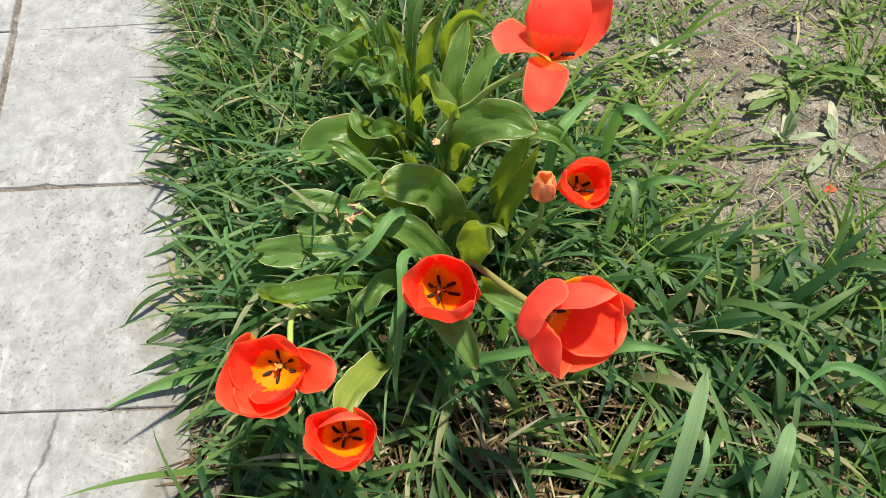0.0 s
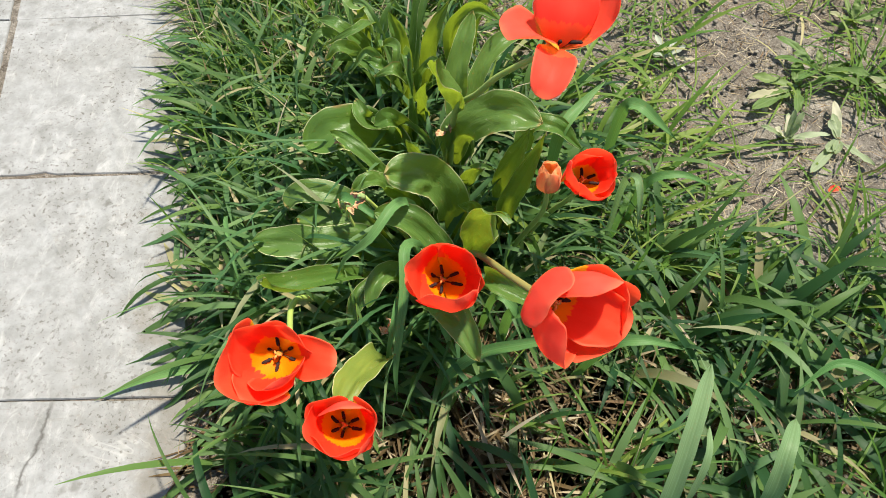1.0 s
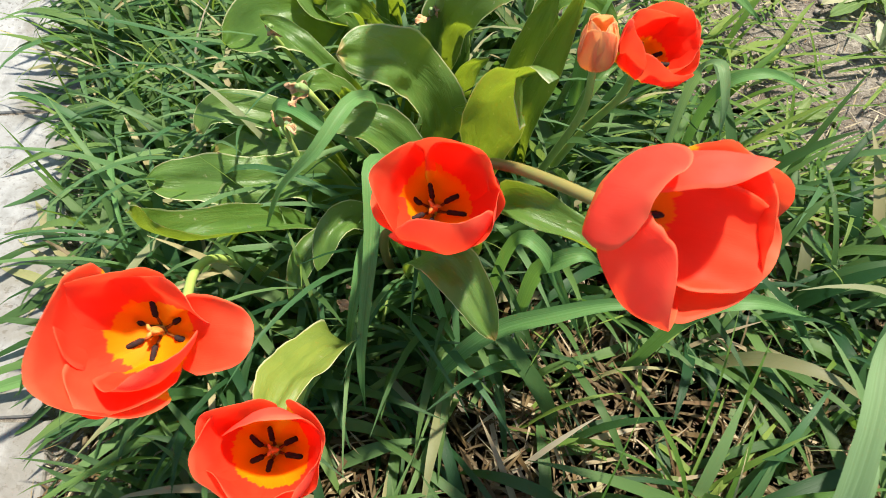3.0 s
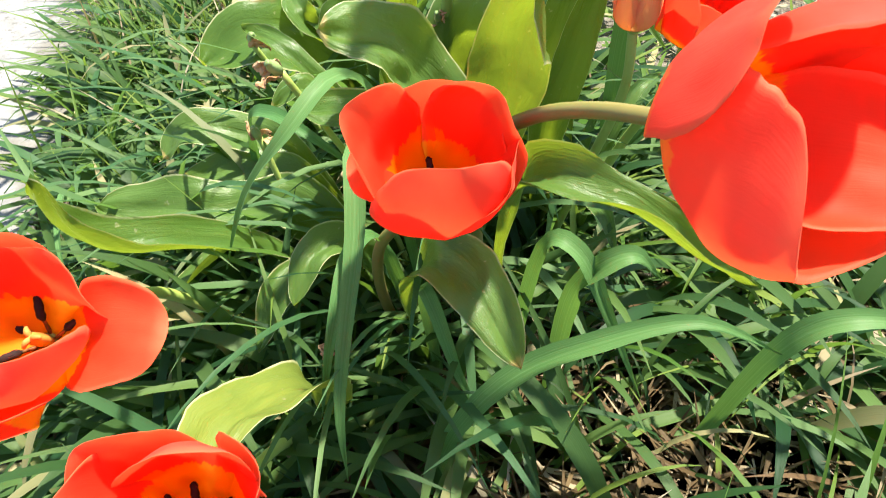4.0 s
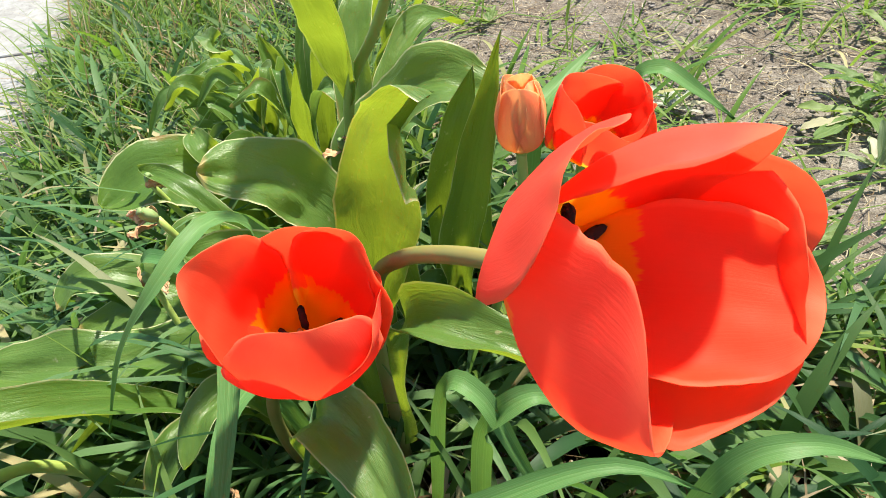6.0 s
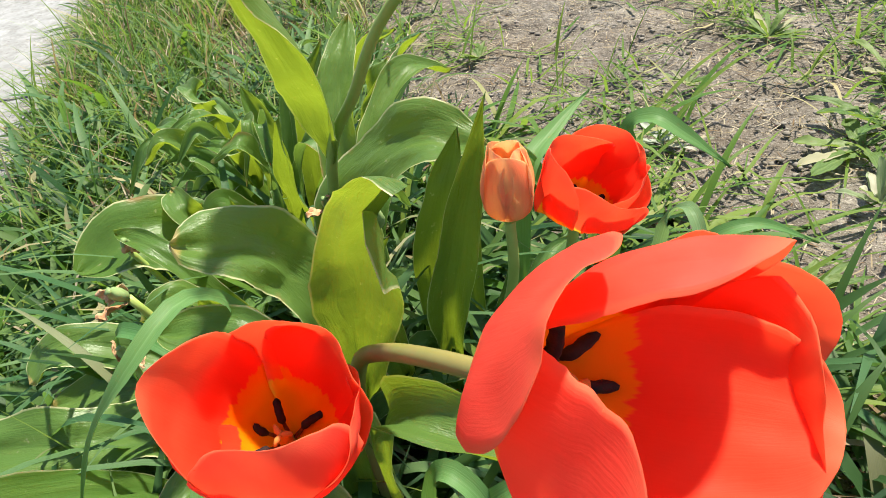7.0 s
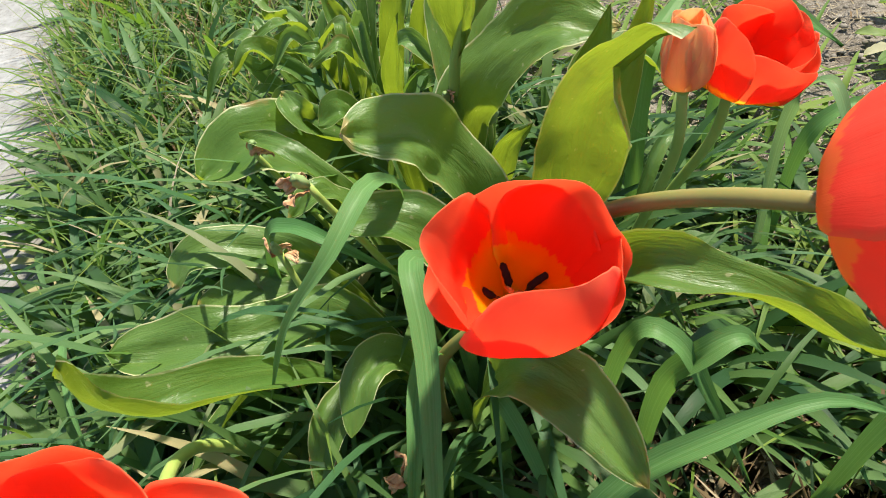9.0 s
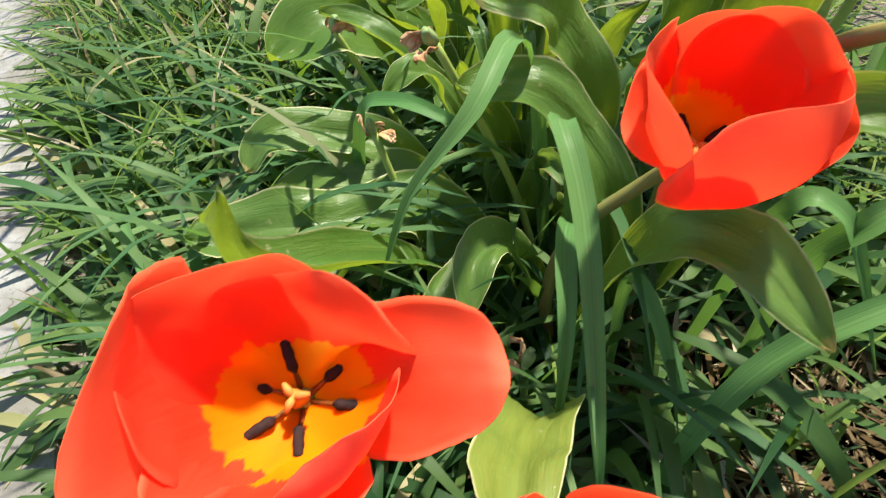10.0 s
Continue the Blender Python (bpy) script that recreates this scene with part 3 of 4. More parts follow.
SLABS = [slab_mesh(0.397, 0.4295, 0.05, s) for s in range(6)]
for col in range(3):
    for row in range(-5, 15):
        y0 = 0.414 + 0.433 * row - 0.02 * col
        s = part("slab", SLABS[(row * 2 + col * 3) % 6], pavement)
        x0 = path_edge(y0) - 0.415 * col + 0.015
        s.matrix_basis = pose(x0, y0, random.Random(row * 9 + col).uniform(-0.003, 0.002), 0, 0, random.Random(row + col * 31).uniform(-0.5, 0.5))


# ---- tulips ----
def petal(length, width, swell, tip, **kw):
    return dict(length=length, width=width, swell=swell, tip=tip, **kw)


# the upright tulip in the middle of the clump
tulip_a = anchor("tulip", (-0.03, 0.57, 0.0), "open red tulip with a yellow throat, upright in the clump", "tulip", "red tulips")
A_AXIS = Vector((0.026, -0.467, 0.884)).normalized()
A_BASE = Vector((0.0146, 0.4922, 0.2376))
stem(tulip_a, [(-0.03, 0.57, -0.01), (-0.04, 0.545, 0.09), (-0.03, 0.525, 0.165), A_BASE - A_AXIS * 0.03 + Vector((-0.01, 0.004, 0)), A_BASE], [0.005, 0.0042, 0.004])
flower(tulip_a, A_BASE, A_AXIS, 0, [(37, petal(0.090, 0.079, 58, 88, base=26, cup=0.66, twist=8)), (66, petal(0.079, 0.086, 58, 90, base=15, cup=0.65)), (169, petal(0.095, 0.082, 70, 89, base=34, cup=0.56, twist=3)),
                                    (199, petal(0.063, 0.097, 68, 61, base=25, flop=13, cup=0.40, twist=4)), (279, petal(0.117, 0.088, 77, 122, base=4, flop=-6, cup=0.56, twist=-8)), (343, petal(0.087, 0.074, 55, 87, base=22, cup=0.63))], spread=40, squared=True)

# the large drooping tulip
tulip_e = anchor("tulip", (0.035, 0.585, 0.0), "large red tulip with spread petals on a bent stem", "tulip", "red tulips")
E_AXIS = Vector((0.714, -0.612, 0.340)).normalized()
E_BASE = Vector((0.1279, 0.4196, 0.3367))
stem(tulip_e, [(0.035, 0.585, -0.01), (0.038, 0.56, 0.16), (0.052, 0.525, 0.25), (0.072, 0.488, 0.294), (0.098, 0.450, 0.323), E_BASE], [0.005, 0.0046, 0.0042, 0.0043])
flower(tulip_e, E_BASE, E_AXIS, 0, [(-30, petal(0.102, 0.076, 60, 77, base=40, flop=5, cup=0.56, twist=-4)), (18, petal(0.108, 0.070, 50, 80, base=23, cup=0.79, twist=9)), (81, petal(0.104, 0.078, 53, 122, base=25, flop=5, cup=0.51, twist=14)),
                                    (129, petal(0.096, 0.077, 55, 83, base=-14, flop=14, cup=0.88, twist=-13)), (219, petal(0.089, 0.122, 52, 115, base=0, flop=14, cup=0.44, twist=-14, point=-0.7)), (339, petal(0.107, 0.129, 47, 112, base=27, flop=-5, cup=0.54, twist=2))], spread=34, squared=True, reach=1.4)

# the wide-open tulip beside the path
tulip_b = anchor("tulip", (-0.12, 0.56, 0.0), "wide-open red tulip with one petal fallen outward", "tulip", "red tulips")
B_AXIS = Vector((-0.004, -0.511, 0.859)).normalized()
B_BASE = Vector((-0.1743, 0.3836, 0.2465))
stem(tulip_b, [(-0.12, 0.56, -0.01), (-0.19, 0.535, 0.10), (-0.197, 0.49, 0.16), B_BASE - B_AXIS * 0.03 + Vector((0, 0.012, 0)), B_BASE], [0.005, 0.0042, 0.004], STEM_GREEN)
flower(tulip_b, B_BASE, B_AXIS, 0, [(-1, petal(0.080, 0.056, 41, 9, base=24, flop=18)), (84, petal(0.057, 0.096, 62, 76, base=19, flop=14)), (142, petal(0.078, 0.095, 55, 88, base=26, cup=0.50)),
                                    (250, petal(0.080, 0.080, 50, 80, base=24)), (208, petal(0.093, 0.145, 56, 87, base=28, cup=0.36)), (296, petal(0.083, 0.082, 60, 120, base=26))], spread=56, squared=True)

# the low tulip in front
tulip_c = anchor("tulip", (-0.09, 0.47, 0.0), "red tulip with a yellow throat in front of the clump", "tulip", "red tulips")
C_AXIS = Vector((0.075, -0.304, 0.950)).normalized()
C_BASE = Vector((-0.0985, 0.3175, 0.187))
stem(tulip_c, [(-0.09, 0.47, -0.01), (-0.10, 0.42, 0.08), (-0.107, 0.342, 0.148), C_BASE], [0.0045, 0.004, 0.0036], STEM_GREEN)
flower(tulip_c, C_BASE, C_AXIS, 0, [(8, petal(0.083, 0.075, 61, 83, base=23, cup=0.52, twist=4)), (86, petal(0.083, 0.078, 76, 115, base=26, flop=-3, cup=0.56, twist=13)), (142, petal(0.080, 0.067, 62, 94, base=23, cup=0.49, twist=-5)),
                                    (200, petal(0.085, 0.077, 68, 92, base=24, cup=0.55)), (260, petal(0.082, 0.078, 69, 98, base=25, flop=-3, cup=0.57)), (321, petal(0.089, 0.076, 63, 97, base=23, cup=0.54))], spread=40, squared=True, reach=0.85)

# the tulip behind, by the bare soil
tulip_d = anchor("tulip", (0.12, 0.70, 0.0), "cup-shaped red tulip at the edge of the bare soil", "tulip", "red tulips")
D_AXIS = Vector((0.249, -0.337, 0.908)).normalized()
D_BASE = Vector((0.193, 0.6434, 0.243))
stem(tulip_d, [(0.12, 0.70, -0.01), (0.16, 0.675, 0.12), (0.187, 0.650, 0.20), D_BASE], [0.0045, 0.004, 0.0036], STEM_GREEN)
flower(tulip_d, D_BASE, D_AXIS, 0, [(10, petal(0.067, 0.076, 67, 89, base=23, cup=0.66)), (63, petal(0.068, 0.065, 69, 90, base=23, cup=0.60)), (119, petal(0.066, 0.079, 74, 98, base=26, cup=0.64, twist=-12)),
                                    (193, petal(0.078, 0.050, 63, 100, base=21, cup=0.62)), (259, petal(0.069, 0.071, 64, 96, base=21, cup=0.62, twist=-8)), (320, petal(0.070, 0.062, 72, 91, base=24, cup=0.55))], spread=30, squared=True)

# the closed bud
tulip_f = anchor("tulip", (0.10, 0.68, 0.0), "closed orange-red tulip bud on a green stem", "tulip", "red tulips")
F_AXIS = Vector((0.02, -0.06, 0.99)).normalized()
F_BASE = Vector((0.147, 0.61, 0.274))
stem(tulip_f, [(0.10, 0.68, -0.01), (0.125, 0.64, 0.12), (0.145, 0.612, 0.22), F_BASE], [0.0042, 0.0038, 0.0034], STEM_GREEN)
flower(tulip_f, F_BASE, F_AXIS, 0, [(60 * n, petal(0.054, 0.036, 90 + 3 * (n % 2), 108 + 4 * (n % 2), base=28)) for n in range(6)], inside=False, material=BUD, label="closed orange-red bud")

# the tall overblown tulip
tulip_t = anchor("tulip", (0.0, 0.79, 0.0), "tall overblown red tulip with fallen-open petals", "tulip", "red tulips")
T_AXIS = Vector((0.282, 0.311, 0.908)).normalized()
T_BASE = Vector((0.148, 0.693, 0.4385))
stem(tulip_t, [(0.0, 0.79, -0.01), (0.010, 0.782, 0.14), (0.022, 0.77, 0.248), (0.055, 0.742, 0.312), (0.085, 0.72, 0.368), T_BASE], [0.0055, 0.0046, 0.0038], STEM_GREEN)
flower(tulip_t, T_BASE, T_AXIS, 0, [(200, petal(0.074, 0.081, 18, -20, base=32, flop=14)), (261, petal(0.100, 0.052, 5, -50, base=8, flop=28)), (288, petal(0.100, 0.098, 98, 142, base=62)),
                                    (32, petal(0.104, 0.075, 46, 112, base=15)), (86, petal(0.096, 0.078, 52, 97, base=15)), (128, petal(0.089, 0.060, 70, 75, base=38))], spread=40, material=PETAL_OUT, squared=True)

# ---- leaves ----
UP = (0.0, -0.35, 1.0)
leaf(tulip_b, [(-0.06, 0.63, 0.03), (-0.12, 0.672, 0.128), (-0.180, 0.690, 0.152), (-0.220, 0.684, 0.156), (-0.242, 0.672, 0.138)], 0.038, (-0.45, -0.42, 0.9), blunt=1.0, seed=1, cup=0.25, wave=0.12, foot=0.6)
leaf(tulip_b, [(-0.05, 0.61, 0.03), (-0.11, 0.645, 0.12), (-0.17, 0.66, 0.132), (-0.225, 0.656, 0.124)], 0.036, (-0.45, -0.42, 0.9), blunt=1.0, seed=2, cup=0.15, wave=0.12, foot=0.8)
leaf(tulip_b, [(-0.05, 0.59, 0.03), (-0.11, 0.622, 0.115), (-0.19, 0.612, 0.13), (-0.282, 0.612, 0.136)], 0.056, (-0.45, -0.42, 0.9), blunt=1.0, seed=3, cup=0.2, wave=0.14, foot=0.7)
leaf(tulip_b, [(-0.08, 0.60, 0.03), (-0.12, 0.565, 0.12), (-0.165, 0.522, 0.176), (-0.200, 0.496, 0.204), (-0.212, 0.477, 0.245), (-0.200, 0.463, 0.288)], 0.046, (0.3, 0.1, 1), blunt=0.2, seed=4, cup=0.8)
leaf(tulip_b, [(-0.09, 0.64, 0.03), (-0.135, 0.625, 0.105), (-0.19, 0.57, 0.105), (-0.235, 0.525, 0.068)], 0.028, (-0.8, -0.3, 0.6), blunt=0.5, seed=5)
leaf(tulip_b, [(-0.04, 0.60, 0.02), (-0.07, 0.57, 0.11), (-0.11, 0.53, 0.12), (-0.13, 0.49, 0.09)], 0.030, UP, blunt=0.4, seed=21)
leaf(tulip_a, [(-0.02, 0.585, 0.02), (-0.06, 0.57, 0.12), (-0.085, 0.545, 0.14), (-0.10, 0.51, 0.12)], 0.032, UP, blunt=0.5, seed=22)
clump_left = anchor("tulip", (-0.05, 0.78, 0.0), "flowerless tulip with broad grey-green leaves and a withered head", "tulip", "flowerless tulips")
leaf(clump_left, [(-0.07, 0.80, 0.0), (-0.095, 0.805, 0.13), (-0.15, 0.784, 0.192), (-0.216, 0.758, 0.184)], 0.074, (-0.1, -0.55, 1.0), blunt=1.0, seed=6, cup=0.15, wave=0.05, foot=0.5)
leaf(clump_left, [(-0.06, 0.75, 0.02), (-0.08, 0.715, 0.14), (-0.12, 0.73, 0.20), (-0.168, 0.758, 0.215)], 0.028, (0.3, -0.3, 1), blunt=0.7, seed=7, cup=0.6)
leaf(clump_left, [(-0.07, 0.84, 0.02), (-0.09, 0.842, 0.12), (-0.121, 0.80, 0.195), (-0.138, 0.828, 0.21)], 0.032, (0.1, -0.5, 1), blunt=0.6, seed=23, cup=0.6)
leaf(clump_left, [(-0.05, 0.85, 0.02), (-0.064, 0.84, 0.10), (-0.080, 0.80, 0.195), (-0.108, 0.79, 0.19)], 0.036, (0.1, -0.5, 1), blunt=0.6, seed=24, cup=0.5)
clump_mid = anchor("tulip", (0.01, 0.62, 0.0), "flowerless tulip with wide leaves and a shrivelled head", "tulip", "flowerless tulips")
leaf(clump_mid, [(0.02, 0.665, 0.02), (0.014, 0.662, 0.18), (-0.018, 0.648, 0.252), (-0.068, 0.632, 0.276)], 0.058, (0.1, -0.5, 1), blunt=1.0, seed=8, cup=0.2, wave=0.12, foot=0.5)
leaf(clump_mid, [(0.02, 0.58, 0.02), (0.01, 0.578, 0.15), (-0.03, 0.592, 0.22), (-0.085, 0.60, 0.232)], 0.044, UP, blunt=0.8, seed=9)
leaf(clump_mid, [(-0.03, 0.68, 0.03), (-0.078, 0.70, 0.15), (-0.102, 0.678, 0.20), (-0.13, 0.668, 0.188)], 0.028, UP, blunt=0.5, seed=25)
leaf(tulip_e, [(0.044, 0.556, 0.190), (0.053, 0.545, 0.240), (0.061, 0.536, 0.288), (0.070, 0.528, 0.328), (0.088, 0.502, 0.366), (0.094, 0.484, 0.379)], 0.052, (-0.1, -1.0, 0.45), blunt=0.55, seed=10, tear=0.64, cup=0.55, foot=0.10, wave=0.06)
leaf(tulip_e, [(0.045, 0.56, 0.06), (0.060, 0.49, 0.24), (0.110, 0.458, 0.262), (0.155, 0.437, 0.242), (0.19, 0.428, 0.220)], 0.040, (0.25, -0.25, 1.0), blunt=0.12, seed=11, cup=1.0, wave=0.22, foot=0.25)
leaf(tulip_a, [(-0.02, 0.55, 0.04), (0.004, 0.49, 0.185), (0.034, 0.450, 0.208), (0.062, 0.405, 0.182)], 0.042, UP, blunt=0.55, seed=12, cup=0.35, wave=0.12)
leaf(tulip_f, [(0.095, 0.69, 0.02), (0.10, 0.675, 0.14), (0.12, 0.66, 0.24), (0.142, 0.65, 0.338)], 0.038, (-0.3, -1, 0.3), blunt=0.1, seed=13, cup=0.7)
leaf(tulip_f, [(0.09, 0.71, 0.02), (0.09, 0.70, 0.16), (0.11, 0.69, 0.25), (0.125, 0.69, 0.30)], 0.036, (-0.3, -1, 0.3), blunt=0.1, seed=14, cup=0.6)
leaf(tulip_d, [(0.12, 0.72, 0.02), (0.125, 0.77, 0.19), (0.165, 0.762, 0.225), (0.214, 0.765, 0.165)], 0.036, UP, blunt=0.3, seed=26, cup=0.5)
leaf(tulip_t, [(0.01, 0.79, 0.10), (0.028, 0.77, 0.205), (0.088, 0.752, 0.262), (0.146, 0.736, 0.258)], 0.064, (0.15, -0.52, 0.84), blunt=0.55, seed=15, cup=0.15)
leaf(tulip_t, [(0.022, 0.77, 0.240), (0.027, 0.755, 0.285), (0.026, 0.725, 0.335), (0.014, 0.69, 0.405), (0.012, 0.64, 0.47)], 0.050, (-0.55, -1, 0.6), blunt=0.25, seed=16, cup=0.6, foot=0.06, wave=0.05)
leaf(tulip_t, [(0.02, 0.79, 0.14), (0.02, 0.84, 0.25), (0.045, 0.90, 0.32)], 0.038, (0, -1, 0.6), blunt=0.4, seed=17)
leaf(tulip_t, [(0.03, 0.80, 0.12), (0.05, 0.86, 0.22), (0.09, 0.90, 0.26), (0.13, 0.93, 0.24)], 0.032, UP, blunt=0.2, seed=27)
leaf(tulip_c, [(-0.075, 0.475, 0.02), (-0.07, 0.44, 0.12), (-0.092, 0.385, 0.18), (-0.106, 0.33, 0.205)], 0.046, (0, -0.1, 1), "yellowing pale green leaf", blunt=0.75, seed=18, material=LEAF_PALE)

leaf(tulip_t, [(-0.015, 0.77, 0.0), (-0.025, 0.735, 0.13), (-0.035, 0.715, 0.22), (-0.045, 0.70, 0.265)], 0.027, (-0.2, -1, 0.5), blunt=0.2, seed=28, cup=0.6)
leaf(tulip_t, [(0.03, 0.76, 0.0), (0.03, 0.725, 0.11), (0.045, 0.70, 0.19), (0.065, 0.68, 0.225)], 0.026, (-0.1, -1, 0.5), blunt=0.2, seed=29, cup=0.6)
leaf(tulip_f, [(0.06, 0.70, 0.0), (0.055, 0.665, 0.11), (0.05, 0.64, 0.19), (0.03, 0.62, 0.22)], 0.028, (-0.1, -0.8, 0.7), blunt=0.3, seed=30, cup=0.5)
leaf(clump_mid, [(-0.02, 0.70, 0.0), (-0.04, 0.69, 0.12), (-0.07, 0.675, 0.18), (-0.075, 0.655, 0.215)], 0.028, (0, -0.7, 0.8), blunt=0.3, seed=44, cup=0.5)

# tulips without flowers, behind
clump_back = anchor("tulip", (-0.08, 0.98, 0.0), "flowerless tulip with pointed grey-green leaves, behind the others", "tulip", "flowerless tulips")
leaf(clump_back, [(-0.05, 1.0, 0.0), (-0.04, 0.99, 0.12), (-0.02, 0.97, 0.22), (0.004, 0.975, 0.275)], 0.034, (-0.2, -0.9, 0.6), blunt=0.1, seed=31, cup=0.5)
leaf(clump_back, [(-0.10, 1.0, 0.0), (-0.145, 1.03, 0.11), (-0.195, 1.03, 0.18), (-0.24, 1.07, 0.16)], 0.028, UP, blunt=0.3, seed=32)
leaf(clump_back, [(-0.10, 0.97, 0.0), (-0.14, 0.97, 0.13), (-0.175, 0.95, 0.20), (-0.205, 0.942, 0.18)], 0.034, UP, blunt=0.15, seed=33, cup=0.6)
leaf(clump_back, [(-0.07, 0.95, 0.0), (-0.07, 0.91, 0.15), (-0.08, 0.885, 0.215), (-0.115, 0.885, 0.2)], 0.030, UP, blunt=0.1, seed=34)
leaf(clump_back, [(-0.08, 1.02, 0.0), (-0.082, 1.0, 0.16), (-0.10, 1.01, 0.225)], 0.030, (0, -0.9, 0.6), blunt=0.3, seed=35, cup=0.5)
leaf(clump_back, [(-0.06, 0.93, 0.02), (-0.04, 0.88, 0.12), (-0.034, 0.84, 0.2), (-0.021, 0.803, 0.272)], 0.028, (-0.3, -0.9, 0.5), blunt=0.15, seed=36, cup=0.6)
clump_far = anchor("tulip", (0.02, 1.06, 0.0), "flowerless tulip with narrow upright leaves by the bare soil", "tulip", "flowerless tulips")
leaf(clump_far, [(0.01, 1.07, 0.0), (0.02, 1.05, 0.12), (0.042, 1.02, 0.2), (0.065, 1.03, 0.225)], 0.028, UP, blunt=0.2, seed=37, cup=0.5)
leaf(clump_far, [(0.0, 1.06, 0.0), (0.0, 1.05, 0.14), (0.045, 0.985, 0.25), (0.083, 0.90, 0.30)], 0.027, (-0.2, -0.8, 0.8), blunt=0.15, seed=38, cup=0.5)
leaf(clump_far, [(0.03, 1.07, 0.0), (0.04, 1.10, 0.1), (0.073, 1.08, 0.2), (0.105, 1.035, 0.245)], 0.024, UP, blunt=0.1, seed=39, cup=0.5)
clump_side = anchor("tulip", (-0.16, 1.05, 0.0), "flowerless tulip with drooping narrow leaves among grass", "tulip", "flowerless tulips")
leaf(clump_side, [(-0.13, 1.08, 0.0), (-0.136, 1.06, 0.15), (-0.155, 0.99, 0.205), (-0.22, 0.99, 0.165)], 0.020, UP, blunt=0.2, seed=40, cup=0.5)
leaf(clump_side, [(-0.13, 1.06, 0.0), (-0.12, 1.0, 0.15), (-0.08, 0.93, 0.22), (-0.094, 0.90, 0.16)], 0.018, UP, blunt=0.2, seed=41, cup=0.5)
leaf(clump_side, [(-0.16, 1.10, 0.0), (-0.165, 1.08, 0.15), (-0.17, 1.06, 0.21), (-0.2, 1.10, 0.2)], 0.032, UP, blunt=0.1, seed=42)
leaf(clump_side, [(-0.10, 0.99, 0.0), (-0.10, 0.95, 0.14), (-0.107, 0.912, 0.2), (-0.142, 0.93, 0.2)], 0.030, UP, blunt=0.1, seed=43, cup=0.6)


def rosette(plant, place, n, seed, reach=(0.06, 0.14), height=(0.10, 0.24), width=(0.014, 0.030)):
    """Narrow pointed leaves that rise from one foot and arch over."""
    rnd = random.Random(seed)
    for i in range(n):
        a = 2 * math.pi * (i + rnd.uniform(-0.3, 0.3)) / n
        d = Vector((math.cos(a), math.sin(a), 0))
        r, h = rnd.uniform(*reach), rnd.uniform(*height)
        f = Vector((place[0], place[1], 0.0)) + d * 0.01
        bend = Vector((rnd.uniform(-0.02, 0.02), rnd.uniform(-0.02, 0.02), 0))
        leaf(plant, [f, f + d * r * 0.25 + Vector((0, 0, h * 0.6)), f + d * r * 0.62 + bend + Vector((0, 0, h)), f + d * r + bend * 2 + Vector((0, 0, h * rnd.uniform(0.65, 1.05)))],
             rnd.uniform(*width), (rnd.uniform(-0.7, 0.7), rnd.uniform(-0.9, -0.2), rnd.uniform(0.5, 1.0)), blunt=rnd.uniform(0.0, 0.45), seed=seed * 13 + i, cup=rnd.uniform(0.3, 0.9), wave=0.25, nu=8, nv=22, material=LEAF_YOUNG)


rosette(clump_back, (-0.08, 0.98), 9, 51)
rosette(clump_side, (-0.15, 1.06), 6, 52, (0.05, 0.12), (0.09, 0.2), (0.012, 0.024))
rosette(clump_left, (-0.06, 0.82), 6, 53, (0.05, 0.11), (0.10, 0.2))
rosette(tulip_t, (0.01, 0.79), 5, 54, (0.05, 0.10), (0.12, 0.22))
rosette(clump_mid, (-0.02, 0.66), 6, 55, (0.05, 0.10), (0.08, 0.17), (0.016, 0.026))
rosette(tulip_d, (0.13, 0.70), 4, 56, (0.05, 0.10), (0.10, 0.18), (0.014, 0.024))
rosette(clump_far, (0.02, 1.06), 5, 57, (0.05, 0.12), (0.08, 0.18), (0.012, 0.022))


def withered_head(plant, foot, top, size, seed, dry=True):
    """The head of a faded tulip: a short stem, a green pod and scraps of dried petal."""
    rnd = random.Random(seed)
    foot, top = Vector(foot), Vector(top)
    stem(plant, [foot, foot.lerp(top, 0.5) + Vector((rnd.uniform(-0.01, 0.01), rnd.uniform(-0.01, 0.01), 0)), top], [0.003, 0.0026], STEM_GREEN)
    pod = part("seed_pod", lathe("seed_pod", [(0.001, 0.0), (size * 0.24, size * 0.15), (size * 0.30, size * 0.5), (size * 0.26, size * 0.8), (size * 0.13, size * 1.0), (size * 0.18, size * 1.06), (0.0006, size * 1.1)], 12, POD, 0.1), plant, "small green seed pod")
    pod.matrix_parent_inverse = plant.matrix_basis.inverted()
    pod.matrix_basis = axis_frame(top, (rnd.uniform(-0.5, 0.5), rnd.uniform(-0.7, 0.1), 1.0))
    if not dry:
        return
    for n in range(3):
        a = rnd.uniform(0, 6.28)
        me = petal_mesh(size * rnd.uniform(0.9, 1.5), size * rnd.uniform(0.6, 1.0), rnd.uniform(30, 110), rnd.uniform(-90, 140), seed * 5 + n, DRIED, flop=rnd.uniform(10, 60), twist=rnd.uniform(-140, 140), crumple=2.2)
        scrap = part("dried_petal", me, plant, "shrivelled brown petal")
        scrap.matrix_parent_inverse = plant.matrix_basis.inverted()
        scrap.matrix_basis = axis_frame(top, (rnd.uniform(-0.6, 0.6), rnd.uniform(-0.8, 0.2), 1.0), math.degrees(a))


withered_head(clump_left, (-0.07, 0.76, 0.0), (-0.160, 0.752, 0.200), 0.015, 1)
withered_head(clump_mid, (-0.02, 0.62, 0.0), (-0.094, 0.606, 0.258), 0.015, 2)
withered_head(tulip_b, (-0.09, 0.62, 0.0), (-0.140, 0.648, 0.172), 0.013, 3)
